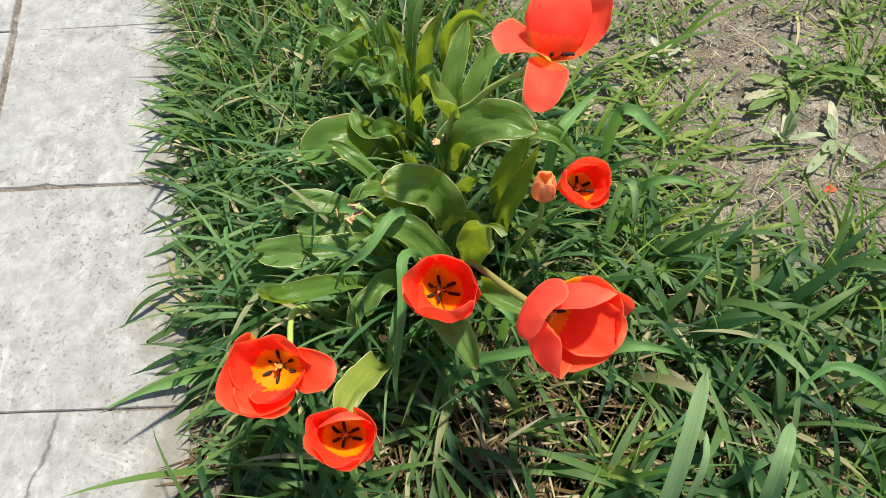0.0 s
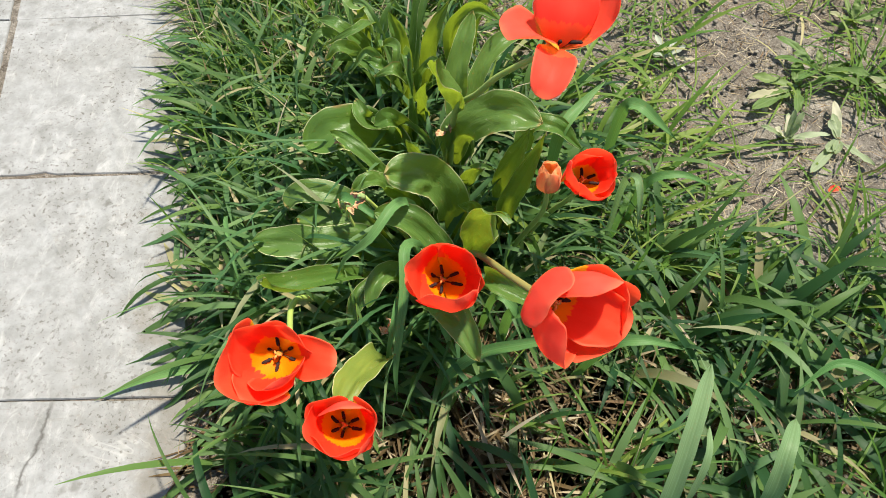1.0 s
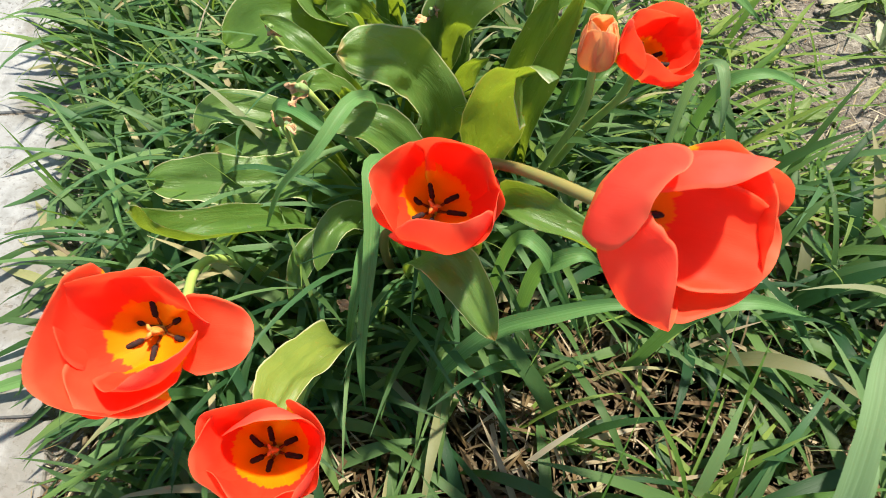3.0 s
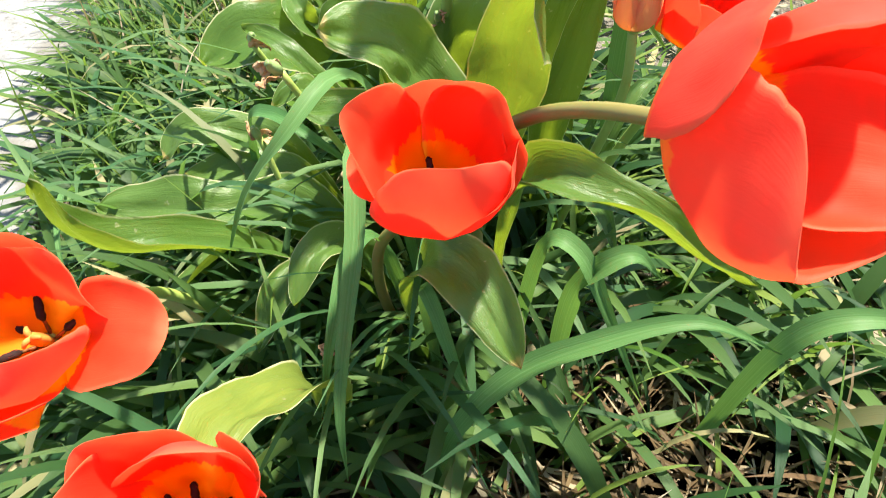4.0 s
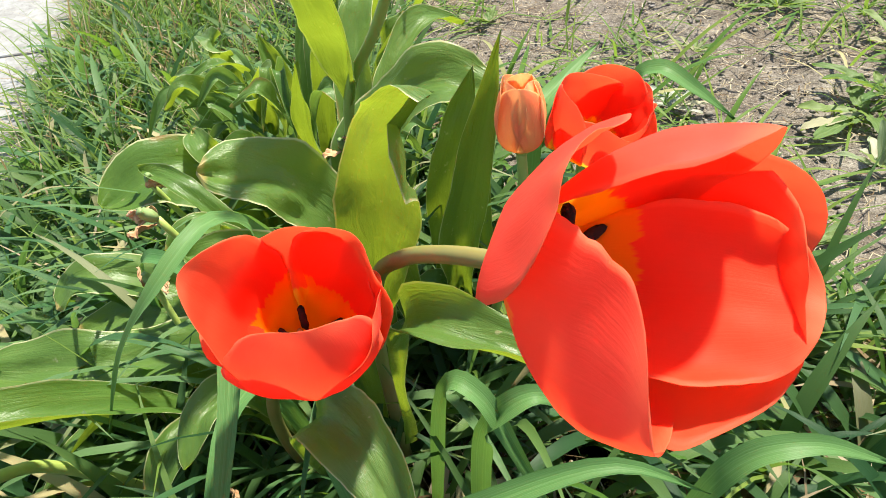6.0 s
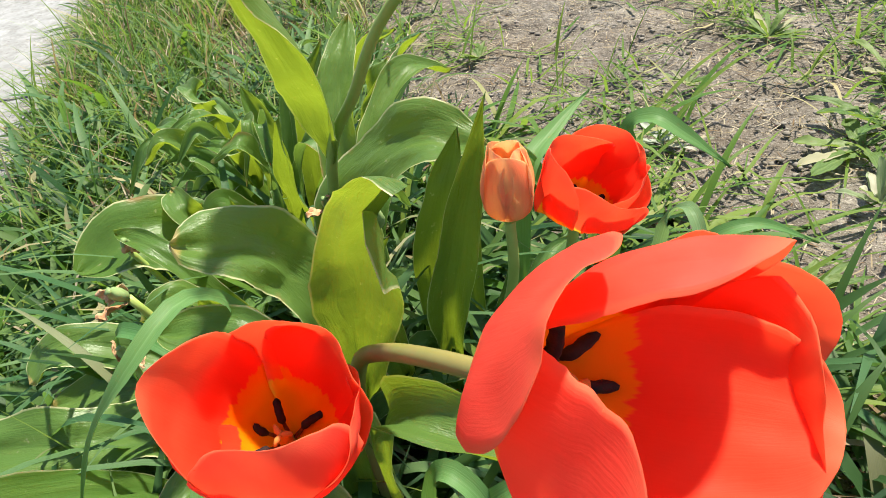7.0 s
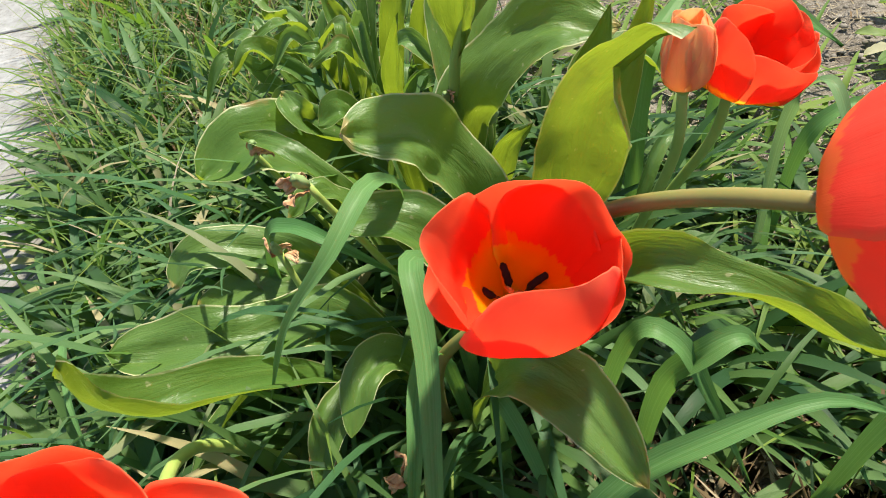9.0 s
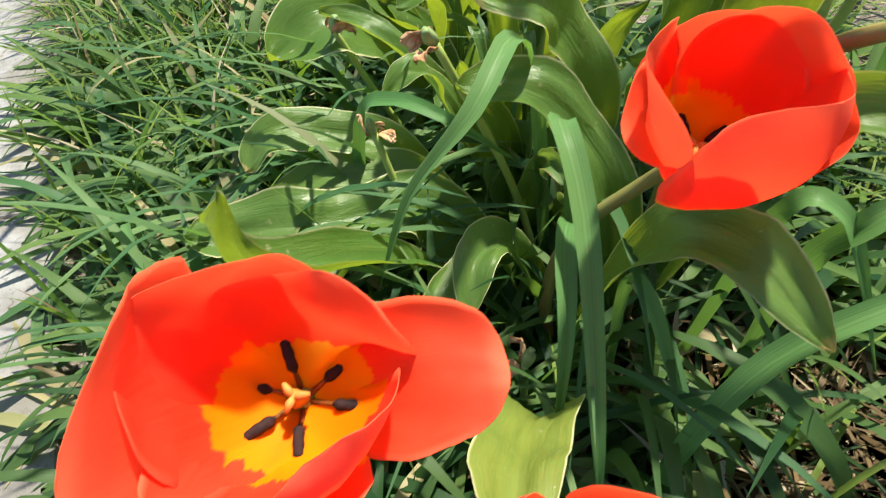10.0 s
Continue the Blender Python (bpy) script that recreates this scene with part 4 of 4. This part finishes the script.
withered_head(tulip_t, (0.0, 0.80, 0.0), (0.008, 0.775, 0.200), 0.013, 4)
withered_head(tulip_c, (-0.07, 0.50, 0.0), (-0.068, 0.487, 0.095), 0.014, 5)
withered_head(tulip_t, (0.03, 0.81, 0.0), (0.044, 0.793, 0.16), 0.026, 6, dry=False)


# ---- grass ----
def blades_mesh(name, rows, material, segs=6, fold=0.25):
    """Many blades in one mesh. A row: x, y, z, heading, lean, droop, length, width, twist."""
    a = np.asarray(rows, dtype=np.float64)
    n = len(a)
    head, lean, droop, length, width = a[:, 3], a[:, 4], a[:, 5], a[:, 6], a[:, 7]
    side = np.stack([-np.sin(head + a[:, 8]), np.cos(head + a[:, 8]), np.zeros(n)], 1)
    out = np.stack([np.cos(head), np.sin(head), np.zeros(n)], 1)
    p = a[:, :3].copy()
    verts, uvs = np.zeros((n, segs + 1, 3, 3)), np.zeros((n, segs + 1, 3, 2))
    for j in range(segs + 1):
        v = j / segs
        e = lean - droop * v ** 1.3
        d = out * np.cos(e)[:, None] + np.array([0, 0, 1.0]) * np.sin(e)[:, None]
        w = width / 2 * (0.75 + 0.25 * min(1, v * 3)) * (1.0 if v < 0.45 else max(0.03, 1 - ((v - 0.45) / 0.55) ** 1.7))
        up = np.cross(d, side)
        for i, u in enumerate((-1, 0, 1)):
            verts[:, j, i] = p + side * (w * u)[:, None] + up * (fold * w * abs(u))[:, None]
            uvs[:, j, i] = (0.5 + u / 2, v)
        p = p + d * (length / segs)[:, None]
    verts[:, :, :, 2] = np.maximum(verts[:, :, :, 2], 0.002)
    base = np.arange(n)[:, None, None] * (3 * (segs + 1))
    quad = np.array([[j * 3 + i, j * 3 + i + 1, j * 3 + i + 4, j * 3 + i + 3] for j in range(segs) for i in range(2)])
    faces = (base + quad[None]).reshape(-1, 4)
    return mesh_object(name, verts.reshape(-1, 3).tolist(), faces.tolist(), material, uvs.reshape(-1, 2))


def scatter(n, box, keep, seed, length, width, lean, droop, heading=None, clump=0.0):
    rnd = random.Random(seed)
    rows = []
    while len(rows) < n:
        x, y = rnd.uniform(box[0], box[1]), rnd.uniform(box[2], box[3])
        if rnd.random() > keep(x, y):
            continue
        for _ in range(rnd.randint(1, 5) if clump else 1):
            h = rnd.uniform(-math.pi, math.pi) if heading is None or rnd.random() < 0.45 else rnd.gauss(heading(x, y), 0.7)
            rows.append((x + rnd.gauss(0, clump), y + rnd.gauss(0, clump), -0.012, h, radians(rnd.uniform(*lean)), radians(rnd.uniform(*droop)),
                         rnd.uniform(*length), rnd.uniform(*width), rnd.uniform(-0.5, 0.5)))
    return rows


def soil_patch(x, y):
    """1 where the soil lies bare, 0 in the grass."""
    f = 0.12 * noise.noise((x * 3, y * 3, 7.0)) + 0.06 * noise.noise((x * 9, y * 9, 3.0))
    right = (x - (0.34 - 0.32 * max(0, y - 0.78)) + f) / 0.08
    rear = (y - 0.665 + f) / 0.08
    near = min(max(right, 0), 1) * min(max(rear, 0), 1)
    far = min(max((y - 1.15 + f) / 0.15, 0), 1) * min(max((x + 0.05 + f) / 0.12, 0), 1)
    return max(near, far)


def bare(y):
    """Width of the earth strip between slabs and grass."""
    return 0.012 + 0.10 * min(1.0, max(0.0, (0.62 - y) / 0.22))


def thin(x, y):
    """Thinner grass near the low tulip, where dead blades show."""
    return 1.0 - 0.90 * math.exp(-((x - 0.04) / 0.20) ** 2 - ((y - 0.36) / 0.14) ** 2)


def verge(x, y):
    d = x - path_edge(y)
    gap = bare(y) + 0.02 * noise.noise((x * 9, y * 9, 6.0))
    return 0.0 if d < gap else min(1.0, (d - gap) / 0.05) * (1.0 - 0.9 * soil_patch(x, y)) * (1.0 if d < 0.35 else 0.45) * thin(x, y)


def way(base):
    """The way the blades lean, which drifts from place to place."""
    return lambda x, y: base + 1.9 * noise.noise((x * 6, y * 6, base))


def front(x, y):
    """Thinner grass on the littered ground before the tulips."""
    return 1.0 - 0.95 * math.exp(-((x - 0.17) / 0.20) ** 2 - ((y - 0.38) / 0.14) ** 2)


# short understory whose dark colour fills the gaps with painted shade
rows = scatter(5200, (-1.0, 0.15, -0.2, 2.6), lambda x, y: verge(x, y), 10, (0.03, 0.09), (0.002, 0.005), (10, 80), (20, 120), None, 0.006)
tagged(new("grass", blades_mesh("grass", rows, UNDER_SHADED, 4)), "short grass at the foot of the taller blades, shade put into its colour", "grass", kind="stuff")
rows = scatter(2350, (-1.0, 0.15, -0.2, 2.6), lambda x, y: verge(x, y) * (1.0 - 0.6 * min(1.0, max(0.0, (y - 1.05) / 0.4))), 11, (0.08, 0.24), (0.004, 0.0155), (20, 85), (40, 160), way(math.pi), 0.010)
rows = [(*r[:4], r[4] * (0.55 + 0.45 * min(1.0, (r[0] - path_edge(r[1]) - bare(r[1]) + 0.03) / 0.18)), r[5], r[6] * (0.68 + 0.32 * min(1.0, (r[0] - path_edge(r[1]) - bare(r[1]) + 0.03) / 0.20)), *r[7:]) for r in rows]
tagged(new("grass", blades_mesh("grass", rows, GRASS, 8)), "dense green grass leaning over the edge of the slabs", "grass", kind="stuff")
# the same shade-coloured understory, below the broad blades
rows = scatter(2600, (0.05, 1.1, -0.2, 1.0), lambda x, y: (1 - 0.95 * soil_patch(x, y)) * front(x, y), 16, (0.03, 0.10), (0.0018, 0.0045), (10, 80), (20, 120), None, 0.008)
tagged(new("grass", blades_mesh("grass", rows, UNDER_SHADED, 4)), "short grass under the broad blades, shade put into its colour", "grass", kind="stuff")
rows = scatter(1550, (0.05, 1.1, -0.2, 1.0), lambda x, y: (1 - 0.97 * soil_patch(x, y)) * front(x, y), 12, (0.09, 0.225), (0.005, 0.017), (20, 75), (40, 150), way(-0.5), 0.012)
tagged(new("grass", blades_mesh("grass", rows, BROAD, 8)), "broad-bladed green grass in front of the bare soil", "grass", kind="stuff")
rows = scatter(800, (-0.3, 0.14, 0.2, 1.1), lambda x, y: thin(x, y) ** 2, 15, (0.10, 0.25), (0.005, 0.013), (25, 85), (50, 150), way(-1.6), 0.01)
tagged(new("grass", blades_mesh("grass", rows, BROAD, 8)), "blue-green grass blades between the tulips", "grass", kind="stuff")
rows = scatter(260, (0.0, 0.48, 0.62, 1.25), lambda x, y: max(0.0, 1 - abs(x - 0.22) / 0.28) * (0.3 + max(0.0, 1.3 * noise.noise((x * 7, y * 7, 5.0)) + 0.3)), 18, (0.09, 0.23), (0.004, 0.012), (5, 60), (20, 120), way(0.3), 0.014)
tagged(new("grass", blades_mesh("grass", rows, PALE, 7)), "light green grass straying over the soil", "grass", kind="stuff")
rows = scatter(4200, (-0.1, 1.7, 0.7, 3.0), lambda x, y: max(0.0, noise.noise((x * 4, y * 4, 1.0)) - 0.08) * 1.9 + 0.05 + (0.60 if x > 0.62 + 0.1 * noise.noise((x * 5, y * 5, 3.0)) and y > 0.95 else 0.0), 13, (0.03, 0.15), (0.002, 0.0065), (8, 75), (20, 110), None, 0.014)
tagged(new("grass", blades_mesh("grass", rows, PALE)), "sparse tufts of light green grass on dry soil", "grass", kind="stuff")
rows = scatter(15000, (-0.7, 1.4, -0.2, 2.6), lambda x, y: 0.0 if x < path_edge(y) + 0.02 else 0.15 + 0.85 * soil_patch(x, y) + (0.5 if x < path_edge(y) + 0.12 else 0.0), 14, (0.004, 0.032), (0.0006, 0.0024), (-4, 14), (0, 60), None, 0.012)
tagged(new("litter", blades_mesh("litter", rows, STRAW, 4)), "dry straw and dead grass lying on the soil", "litter", kind="stuff")
rows = scatter(9500, (-0.35, 0.60, -0.05, 0.62), lambda x, y: max(1 - front(x, y), 1.4 * (1 - thin(x, y))) + 0.25, 17, (0.015, 0.09), (0.001, 0.006), (0, 35), (0, 60), None, 0.01)
tagged(new("litter", blades_mesh("litter", rows, HUMUS, 4)), "brown dead grass lying before the tulips", "litter", kind="stuff")
rows = scatter(420, (-0.30, 0.60, -0.05, 0.66), lambda x, y: 0.25 + max(1 - front(x, y), 1 - thin(x, y)), 23, (0.012, 0.036), (0.006, 0.013), (0, 30), (-20, 60), None, 0.008)
tagged(new("litter", blades_mesh("litter", rows, FLAKE, 5, 0.5)), "curled brown leaf flakes on the soil", "litter", kind="stuff")


rows = scatter(2000, (-1.0, 0.0, 0.35, 2.6), lambda x, y: verge(x, y) * min(1.0, max(0.15, (y - 0.5) / 0.6)), 20, (0.08, 0.22), (0.0018, 0.005), (30, 88), (20, 120), way(2.4), 0.010)
tagged(new("grass", blades_mesh("grass", rows, PALE, 7)), "thin yellow-green grass stalks in the verge", "grass", kind="stuff")


rows = scatter(2600, (-1.0, 0.1, 0.75, 2.6), lambda x, y: verge(x, y) * min(1.0, max(0.0, (y - 0.75) / 0.35)), 22, (0.05, 0.19), (0.0012, 0.0042), (5, 85), (10, 120), None, 0.012)
tagged(new("grass", blades_mesh("grass", rows[:1500], PALE, 6)), "fine light green grass behind the tulips", "grass", kind="stuff")
tagged(new("grass", blades_mesh("grass", rows[1500:], STRAW, 6)), "dry straw-coloured grass behind the tulips", "grass", kind="stuff")


rows = scatter(4200, (-1.1, 0.1, 1.0, 2.8), lambda x, y: verge(x, y) * min(1.0, (y - 0.95) / 0.3), 28, (0.06, 0.20), (0.0012, 0.0045), (0, 80), (0, 110), None, 0.012)
tagged(new("grass", blades_mesh("grass", rows[:2300], PALE, 6)), "thin sunlit grass at the back of the verge", "grass", kind="stuff")
tagged(new("grass", blades_mesh("grass", rows[2300:], STRAW, 6)), "bleached grass stalks at the back of the verge", "grass", kind="stuff")


# light blades with the sky's reflection painted in as colour
rows = scatter(420, (-0.9, 0.05, 0.35, 1.6), lambda x, y: verge(x, y), 24, (0.10, 0.24), (0.008, 0.015), (25, 75), (40, 140), way(0.9), 0.015)
tagged(new("grass", blades_mesh("grass", rows, SKY_SHEEN, 8)), "broad light blue-green blades in the verge, sky sheen put into their colour", "grass", kind="stuff")


def beyond(x, y):
    if x < path_edge(y) + 0.03:
        return 0.0
    near = -0.2 < y < 2.6 and x < 1.1
    return 0.0 if near else max(0.05, 0.6 + noise.noise((x * 1.5, y * 1.5, 8.0))) * max(0.0, 1 - (y + 0.2) / 4.5 if y > 0 else 1.0)


rows = scatter(5200, (-1.5, 2.4, -1.6, 4.2), beyond, 19, (0.06, 0.2), (0.005, 0.013), (10, 80), (30, 140), None, 0.03)
tagged(new("grass", blades_mesh("grass", rows, GRASS, 5)), "loose grass round the flower bed", "grass", kind="stuff")


# these pale narrow blades also stand in for bright highlights on the grass
rows = scatter(560, (0.08, 0.95, 0.15, 0.75), lambda x, y: (0.25 + max(0.0, noise.noise((x * 8, y * 8, 11.0))) * 1.5) * (0.15 + 0.85 * front(x, y)), 21, (0.08, 0.20), (0.002, 0.007), (15, 75), (40, 150), way(0.6), 0.012)
tagged(new("grass", blades_mesh("grass", rows, PALE, 7)), "narrow yellow-green blades among the broad grass", "grass", kind="stuff")


# a few sheen-coloured blades, added as highlights in the broad grass
rows = scatter(120, (0.10, 0.95, 0.12, 0.72), lambda x, y: front(x, y), 25, (0.10, 0.22), (0.007, 0.015), (20, 70), (40, 140), way(-0.2), 0.014)
tagged(new("grass", blades_mesh("grass", rows, SKY_SHEEN, 8)), "light blue-green blades among the broad grass, sky sheen put into their colour", "grass", kind="stuff")
rows = scatter(110, (-0.26, 0.04, 0.50, 0.86), lambda x, y: 1.0, 26, (0.22, 0.34), (0.005, 0.011), (62, 88), (70, 150), way(-2.2), 0.012)
tagged(new("grass", blades_mesh("grass", rows, SKY_SHEEN, 10)), "long grass blades bending over the tulip leaves", "grass", kind="stuff")
rows = scatter(90, (0.02, 0.60, 0.20, 0.62), lambda x, y: 1.0, 27, (0.05, 0.13), (0.003, 0.008), (10, 60), (20, 120), None, 0.006)
tagged(new("grass", blades_mesh("grass", rows, STRAW, 6)), "bleached dead blades among the green grass", "grass", kind="stuff")


# single broad blades that stand out
def blade_mesh(points, width, facing, blunt=0.0, material=None):
    return leaf_mesh(points, width, facing, cup=0.25, wave=0.0, blunt=blunt, foot=0.7, material=material or BLADE, nu=4, nv=20)


def tuft(label, blades):
    ob = anchor("grass_tuft", (*blades[0][0][0][:2], 0.0), label, "grass", "broad grass tufts")
    for points, width, facing, *end in blades:
        b = part("blade", blade_mesh(points, width, facing, *end), ob)
        b.matrix_parent_inverse = ob.matrix_basis.inverted()
    return ob


TOP = (0.0, -0.4, 1.0)
tuft("broad blue-green grass blades arching over the tulip leaves", [
    ([(-0.02, 0.63, 0.0), (-0.03, 0.62, 0.20), (-0.050, 0.592, 0.262), (-0.082, 0.545, 0.25), (-0.123, 0.543, 0.20), (-0.15, 0.53, 0.14)], 0.014, TOP),
    ([(-0.01, 0.59, 0.0), (-0.02, 0.57, 0.18), (-0.036, 0.538, 0.24), (-0.036, 0.487, 0.215), (-0.048, 0.41, 0.15), (-0.05, 0.385, 0.09)], 0.015, TOP),
    ([(-0.02, 0.57, 0.0), (-0.03, 0.53, 0.16), (-0.043, 0.495, 0.19), (-0.055, 0.447, 0.165), (-0.068, 0.416, 0.11)], 0.013, TOP),
    ([(-0.17, 0.68, 0.0), (-0.15, 0.66, 0.17), (-0.125, 0.643, 0.20), (-0.09, 0.618, 0.195), (-0.045, 0.605, 0.16)], 0.013, TOP)])
tuft("long broad grass blades lying over the shorter grass", [
    ([(-0.01, 0.42, 0.0), (0.02, 0.43, 0.08), (0.062, 0.442, 0.125), (0.114, 0.441, 0.158), (0.172, 0.442, 0.172), (0.222, 0.433, 0.150)], 0.016, TOP),
    ([(0.06, 0.53, 0.02), (0.08, 0.50, 0.18), (0.102, 0.482, 0.195), (0.12, 0.468, 0.155), (0.15, 0.455, 0.07)], 0.013, TOP),
    ([(0.09, 0.51, 0.0), (0.10, 0.495, 0.13), (0.112, 0.475, 0.185), (0.135, 0.473, 0.20), (0.155, 0.48, 0.17)], 0.017, TOP),
    ([(0.0, 0.52, 0.02), (-0.002, 0.503, 0.14), (0.008, 0.485, 0.135), (0.02, 0.468, 0.09), (0.034, 0.458, 0.05)], 0.011, TOP),
    ([(0.20, 0.46, 0.0), (0.235, 0.455, 0.13), (0.28, 0.45, 0.16), (0.34, 0.45, 0.13)], 0.016, TOP)])
tuft("tall broad pale-veined grass blades standing in the verge", [
    ([(0.280, 0.225, 0.0), (0.289, 0.250, 0.12), (0.308, 0.312, 0.205), (0.333, 0.387, 0.238)], 0.021, (-0.3, -0.6, 0.8), 1.0, PALE_BLADE),
    ([(0.33, 0.26, 0.0), (0.335, 0.28, 0.08), (0.345, 0.31, 0.13), (0.35, 0.345, 0.14)], 0.014, (0.4, -0.6, 0.8), 0.6, PALE_BLADE),
    ([(0.42, 0.25, 0.0), (0.425, 0.274, 0.10), (0.433, 0.31, 0.15), (0.457, 0.356, 0.142)], 0.022, (-0.3, -0.6, 0.8), 1.0, PALE_BLADE),
    ([(0.62, 0.41, 0.0), (0.60, 0.41, 0.11), (0.534, 0.436, 0.135), (0.48, 0.407, 0.10)], 0.014, TOP)])
tuft("broad green grass blades beside the cup-shaped tulip", [
    ([(0.165, 0.75, 0.0), (0.168, 0.755, 0.15), (0.180, 0.768, 0.212), (0.210, 0.805, 0.226), (0.248, 0.84, 0.241)], 0.020, (-0.5, -0.7, 0.5)),
    ([(0.26, 0.82, 0.0), (0.272, 0.815, 0.19), (0.290, 0.80, 0.226), (0.318, 0.783, 0.212), (0.352, 0.768, 0.185)], 0.020, TOP),
    ([(0.265, 0.70, 0.0), (0.268, 0.695, 0.17), (0.277, 0.668, 0.222), (0.281, 0.64, 0.205), (0.283, 0.622, 0.165)], 0.012, TOP, 0.0, PALE_BLADE),
    ([(0.30, 0.74, 0.0), (0.315, 0.735, 0.12), (0.36, 0.73, 0.15), (0.42, 0.73, 0.12)], 0.014, TOP)])
tuft("dark grass blade lying across the slab edge", [
    ([(-0.30, 0.46, 0.0), (-0.335, 0.455, 0.022), (-0.40, 0.445, 0.024), (-0.46, 0.43, 0.015), (-0.525, 0.402, 0.004)], 0.014, TOP),
    ([(-0.33, 0.70, 0.0), (-0.345, 0.68, 0.10), (-0.31, 0.59, 0.13), (-0.295, 0.545, 0.10)], 0.008, TOP)])


# ---- weeds on the bare soil ----
def weed(place, label, n, length, width, seed, rise=(5, 50), teeth=0.0, material=None):
    rnd = random.Random(seed)
    ob = anchor("weed", (place[0], place[1], 0.0), label, "weed", "weeds on the soil")
    for i in range(n):
        a = rnd.uniform(0, 2 * math.pi)
        l, e = length * rnd.uniform(0.4, 1.15), radians(rnd.uniform(*rise))
        d = Vector((math.cos(a), math.sin(a), 0))
        p = [Vector((place[0], place[1], -0.008)) + d * (l * math.cos(e) * f) + Vector((0, 0, l * (math.sin(e) * f - 0.35 * f * f))) for f in (0.0, 0.35, 0.7, 1.0)]
        p = [Vector((q.x, q.y, max(q.z, 0.004 * j))) for j, q in enumerate(p)]
        b = part("leaf", leaf_mesh(p, width * rnd.uniform(0.7, 1.2), (0, 0, 1), cup=0.35, wave=0.10, blunt=0.5, foot=0.2, seed=seed * 11 + i, material=material or WEED, nu=6, nv=28 if teeth else 12, teeth=teeth), ob)
        b.matrix_parent_inverse = ob.matrix_basis.inverted()
    return ob


weed((0.608, 0.930), "pale grey-green rosette weed on bare soil", 11, 0.085, 0.016, 1, (30, 80), material=WEED_PALE)
weed((0.705, 1.10), "low leafy weed with bright green leaves", 10, 0.12, 0.020, 2, (10, 60), 0.5)
weed((0.70, 0.925), "broad-leaved pale weed on dry soil", 7, 0.11, 0.018, 3, (5, 30), material=WEED_PALE)
weed((0.42, 1.14), "silvery wilted weed lying on dry soil", 12, 0.07, 0.013, 4, (0, 40), material=SILVER)
weed((0.80, 1.24), "leafy green weed in sparse grass", 12, 0.11, 0.015, 5, (10, 65), 0.45)
weed((0.655, 1.055), "plantain-like weed with a long toothed leaf", 6, 0.13, 0.024, 9, (5, 45), 0.35)
weed((0.83, 1.02), "yellow-green leafy weed on dry soil", 13, 0.085, 0.015, 10, (20, 70))
weed((0.90, 1.15), "dense yellow-green weed in sparse grass", 15, 0.10, 0.014, 11, (15, 75))
weed((0.46, 0.80), "small weed at the edge of the grass", 8, 0.06, 0.011, 12, (5, 45), 0.3)
weed((0.51, 1.31), "small pale weed on dry soil", 10, 0.05, 0.008, 6, (10, 60))
weed((0.20, 1.55), "small tuft of green leaves on dry soil", 12, 0.07, 0.009, 7, (20, 70))
weed((0.70, 1.45), "leafy green weed beyond the bare soil", 16, 0.10, 0.012, 8, (20, 70))


fallen = tagged(new("fallen_petal", petal_mesh(0.022, 0.014, 10, -8, 3, PETAL_OUT, base=6, crumple=1.0)), "small orange-red petal scrap lying on soil", "petal")
fallen.matrix_basis = pose(0.655, 0.815, -0.006, 0, 0, 20)


# ---- clods and pebbles ----
def lumps_mesh(name, n, box, keep, size, material, seed):
    rnd = random.Random(seed)
    base = [(1, 0, 0), (-1, 0, 0), (0, 1, 0), (0, -1, 0), (0, 0, 1), (0, 0, -1)]
    tri = [(0, 2, 4), (2, 1, 4), (1, 3, 4), (3, 0, 4), (2, 0, 5), (1, 2, 5), (3, 1, 5), (0, 3, 5)]
    v0 = [Vector(b) for b in base]
    f0, cache = [], {}

    def mid(a, b):
        key = (min(a, b), max(a, b))
        if key not in cache:
            v0.append(((v0[a] + v0[b]) / 2).normalized())
            cache[key] = len(v0) - 1
        return cache[key]
    for a, b, c in tri:
        d, e, f = mid(a, b), mid(b, c), mid(c, a)
        f0 += [(a, d, f), (d, b, e), (f, e, c), (d, e, f)]
    verts, faces = [], []
    while n > 0:
        x, y = rnd.uniform(box[0], box[1]), rnd.uniform(box[2], box[3])
        if rnd.random() > keep(x, y):
            continue
        n -= 1
        r = size[0] + (size[1] - size[0]) * rnd.random() ** 3
        m = Matrix.Rotation(rnd.uniform(0, 6.28), 3, 'Z')
        k = len(verts)
        sx, sy, sz = r * rnd.uniform(0.7, 1.3), r * rnd.uniform(0.7, 1.3), r * rnd.uniform(0.45, 0.9)
        for v in v0:
            j = 1 + 0.25 * noise.noise(v * 1.7 + Vector((x * 50, y * 50, n)))
            q = m @ Vector((v.x * sx * j, v.y * sy * j, v.z * sz * j))
            verts.append((x + q.x, y + q.y, -0.012 + 0.3 * sz + q.z))
        faces += [(a + k, b + k, c + k) for a, b, c in f0]
    return mesh_object(name, verts, faces, material, smooth=True)


tagged(new("clods", lumps_mesh("clods", 4200, (-0.1, 1.3, 0.2, 2.0), lambda x, y: (0.15 + soil_patch(x, y)) * (0.3 + max(0, noise.noise((x * 9, y * 9, 4)))), (0.001, 0.0060), CLOD, 3)), "small clods of dry soil scattered on the ground", "clods", kind="stuff")
tagged(new("pebbles", lumps_mesh("pebbles", 260, (-0.1, 1.3, 0.3, 2.0), lambda x, y: 0.1 + soil_patch(x, y), (0.002, 0.006), PEBBLE, 4)), "pale small pebbles lying on the soil", "pebbles", kind="stuff")
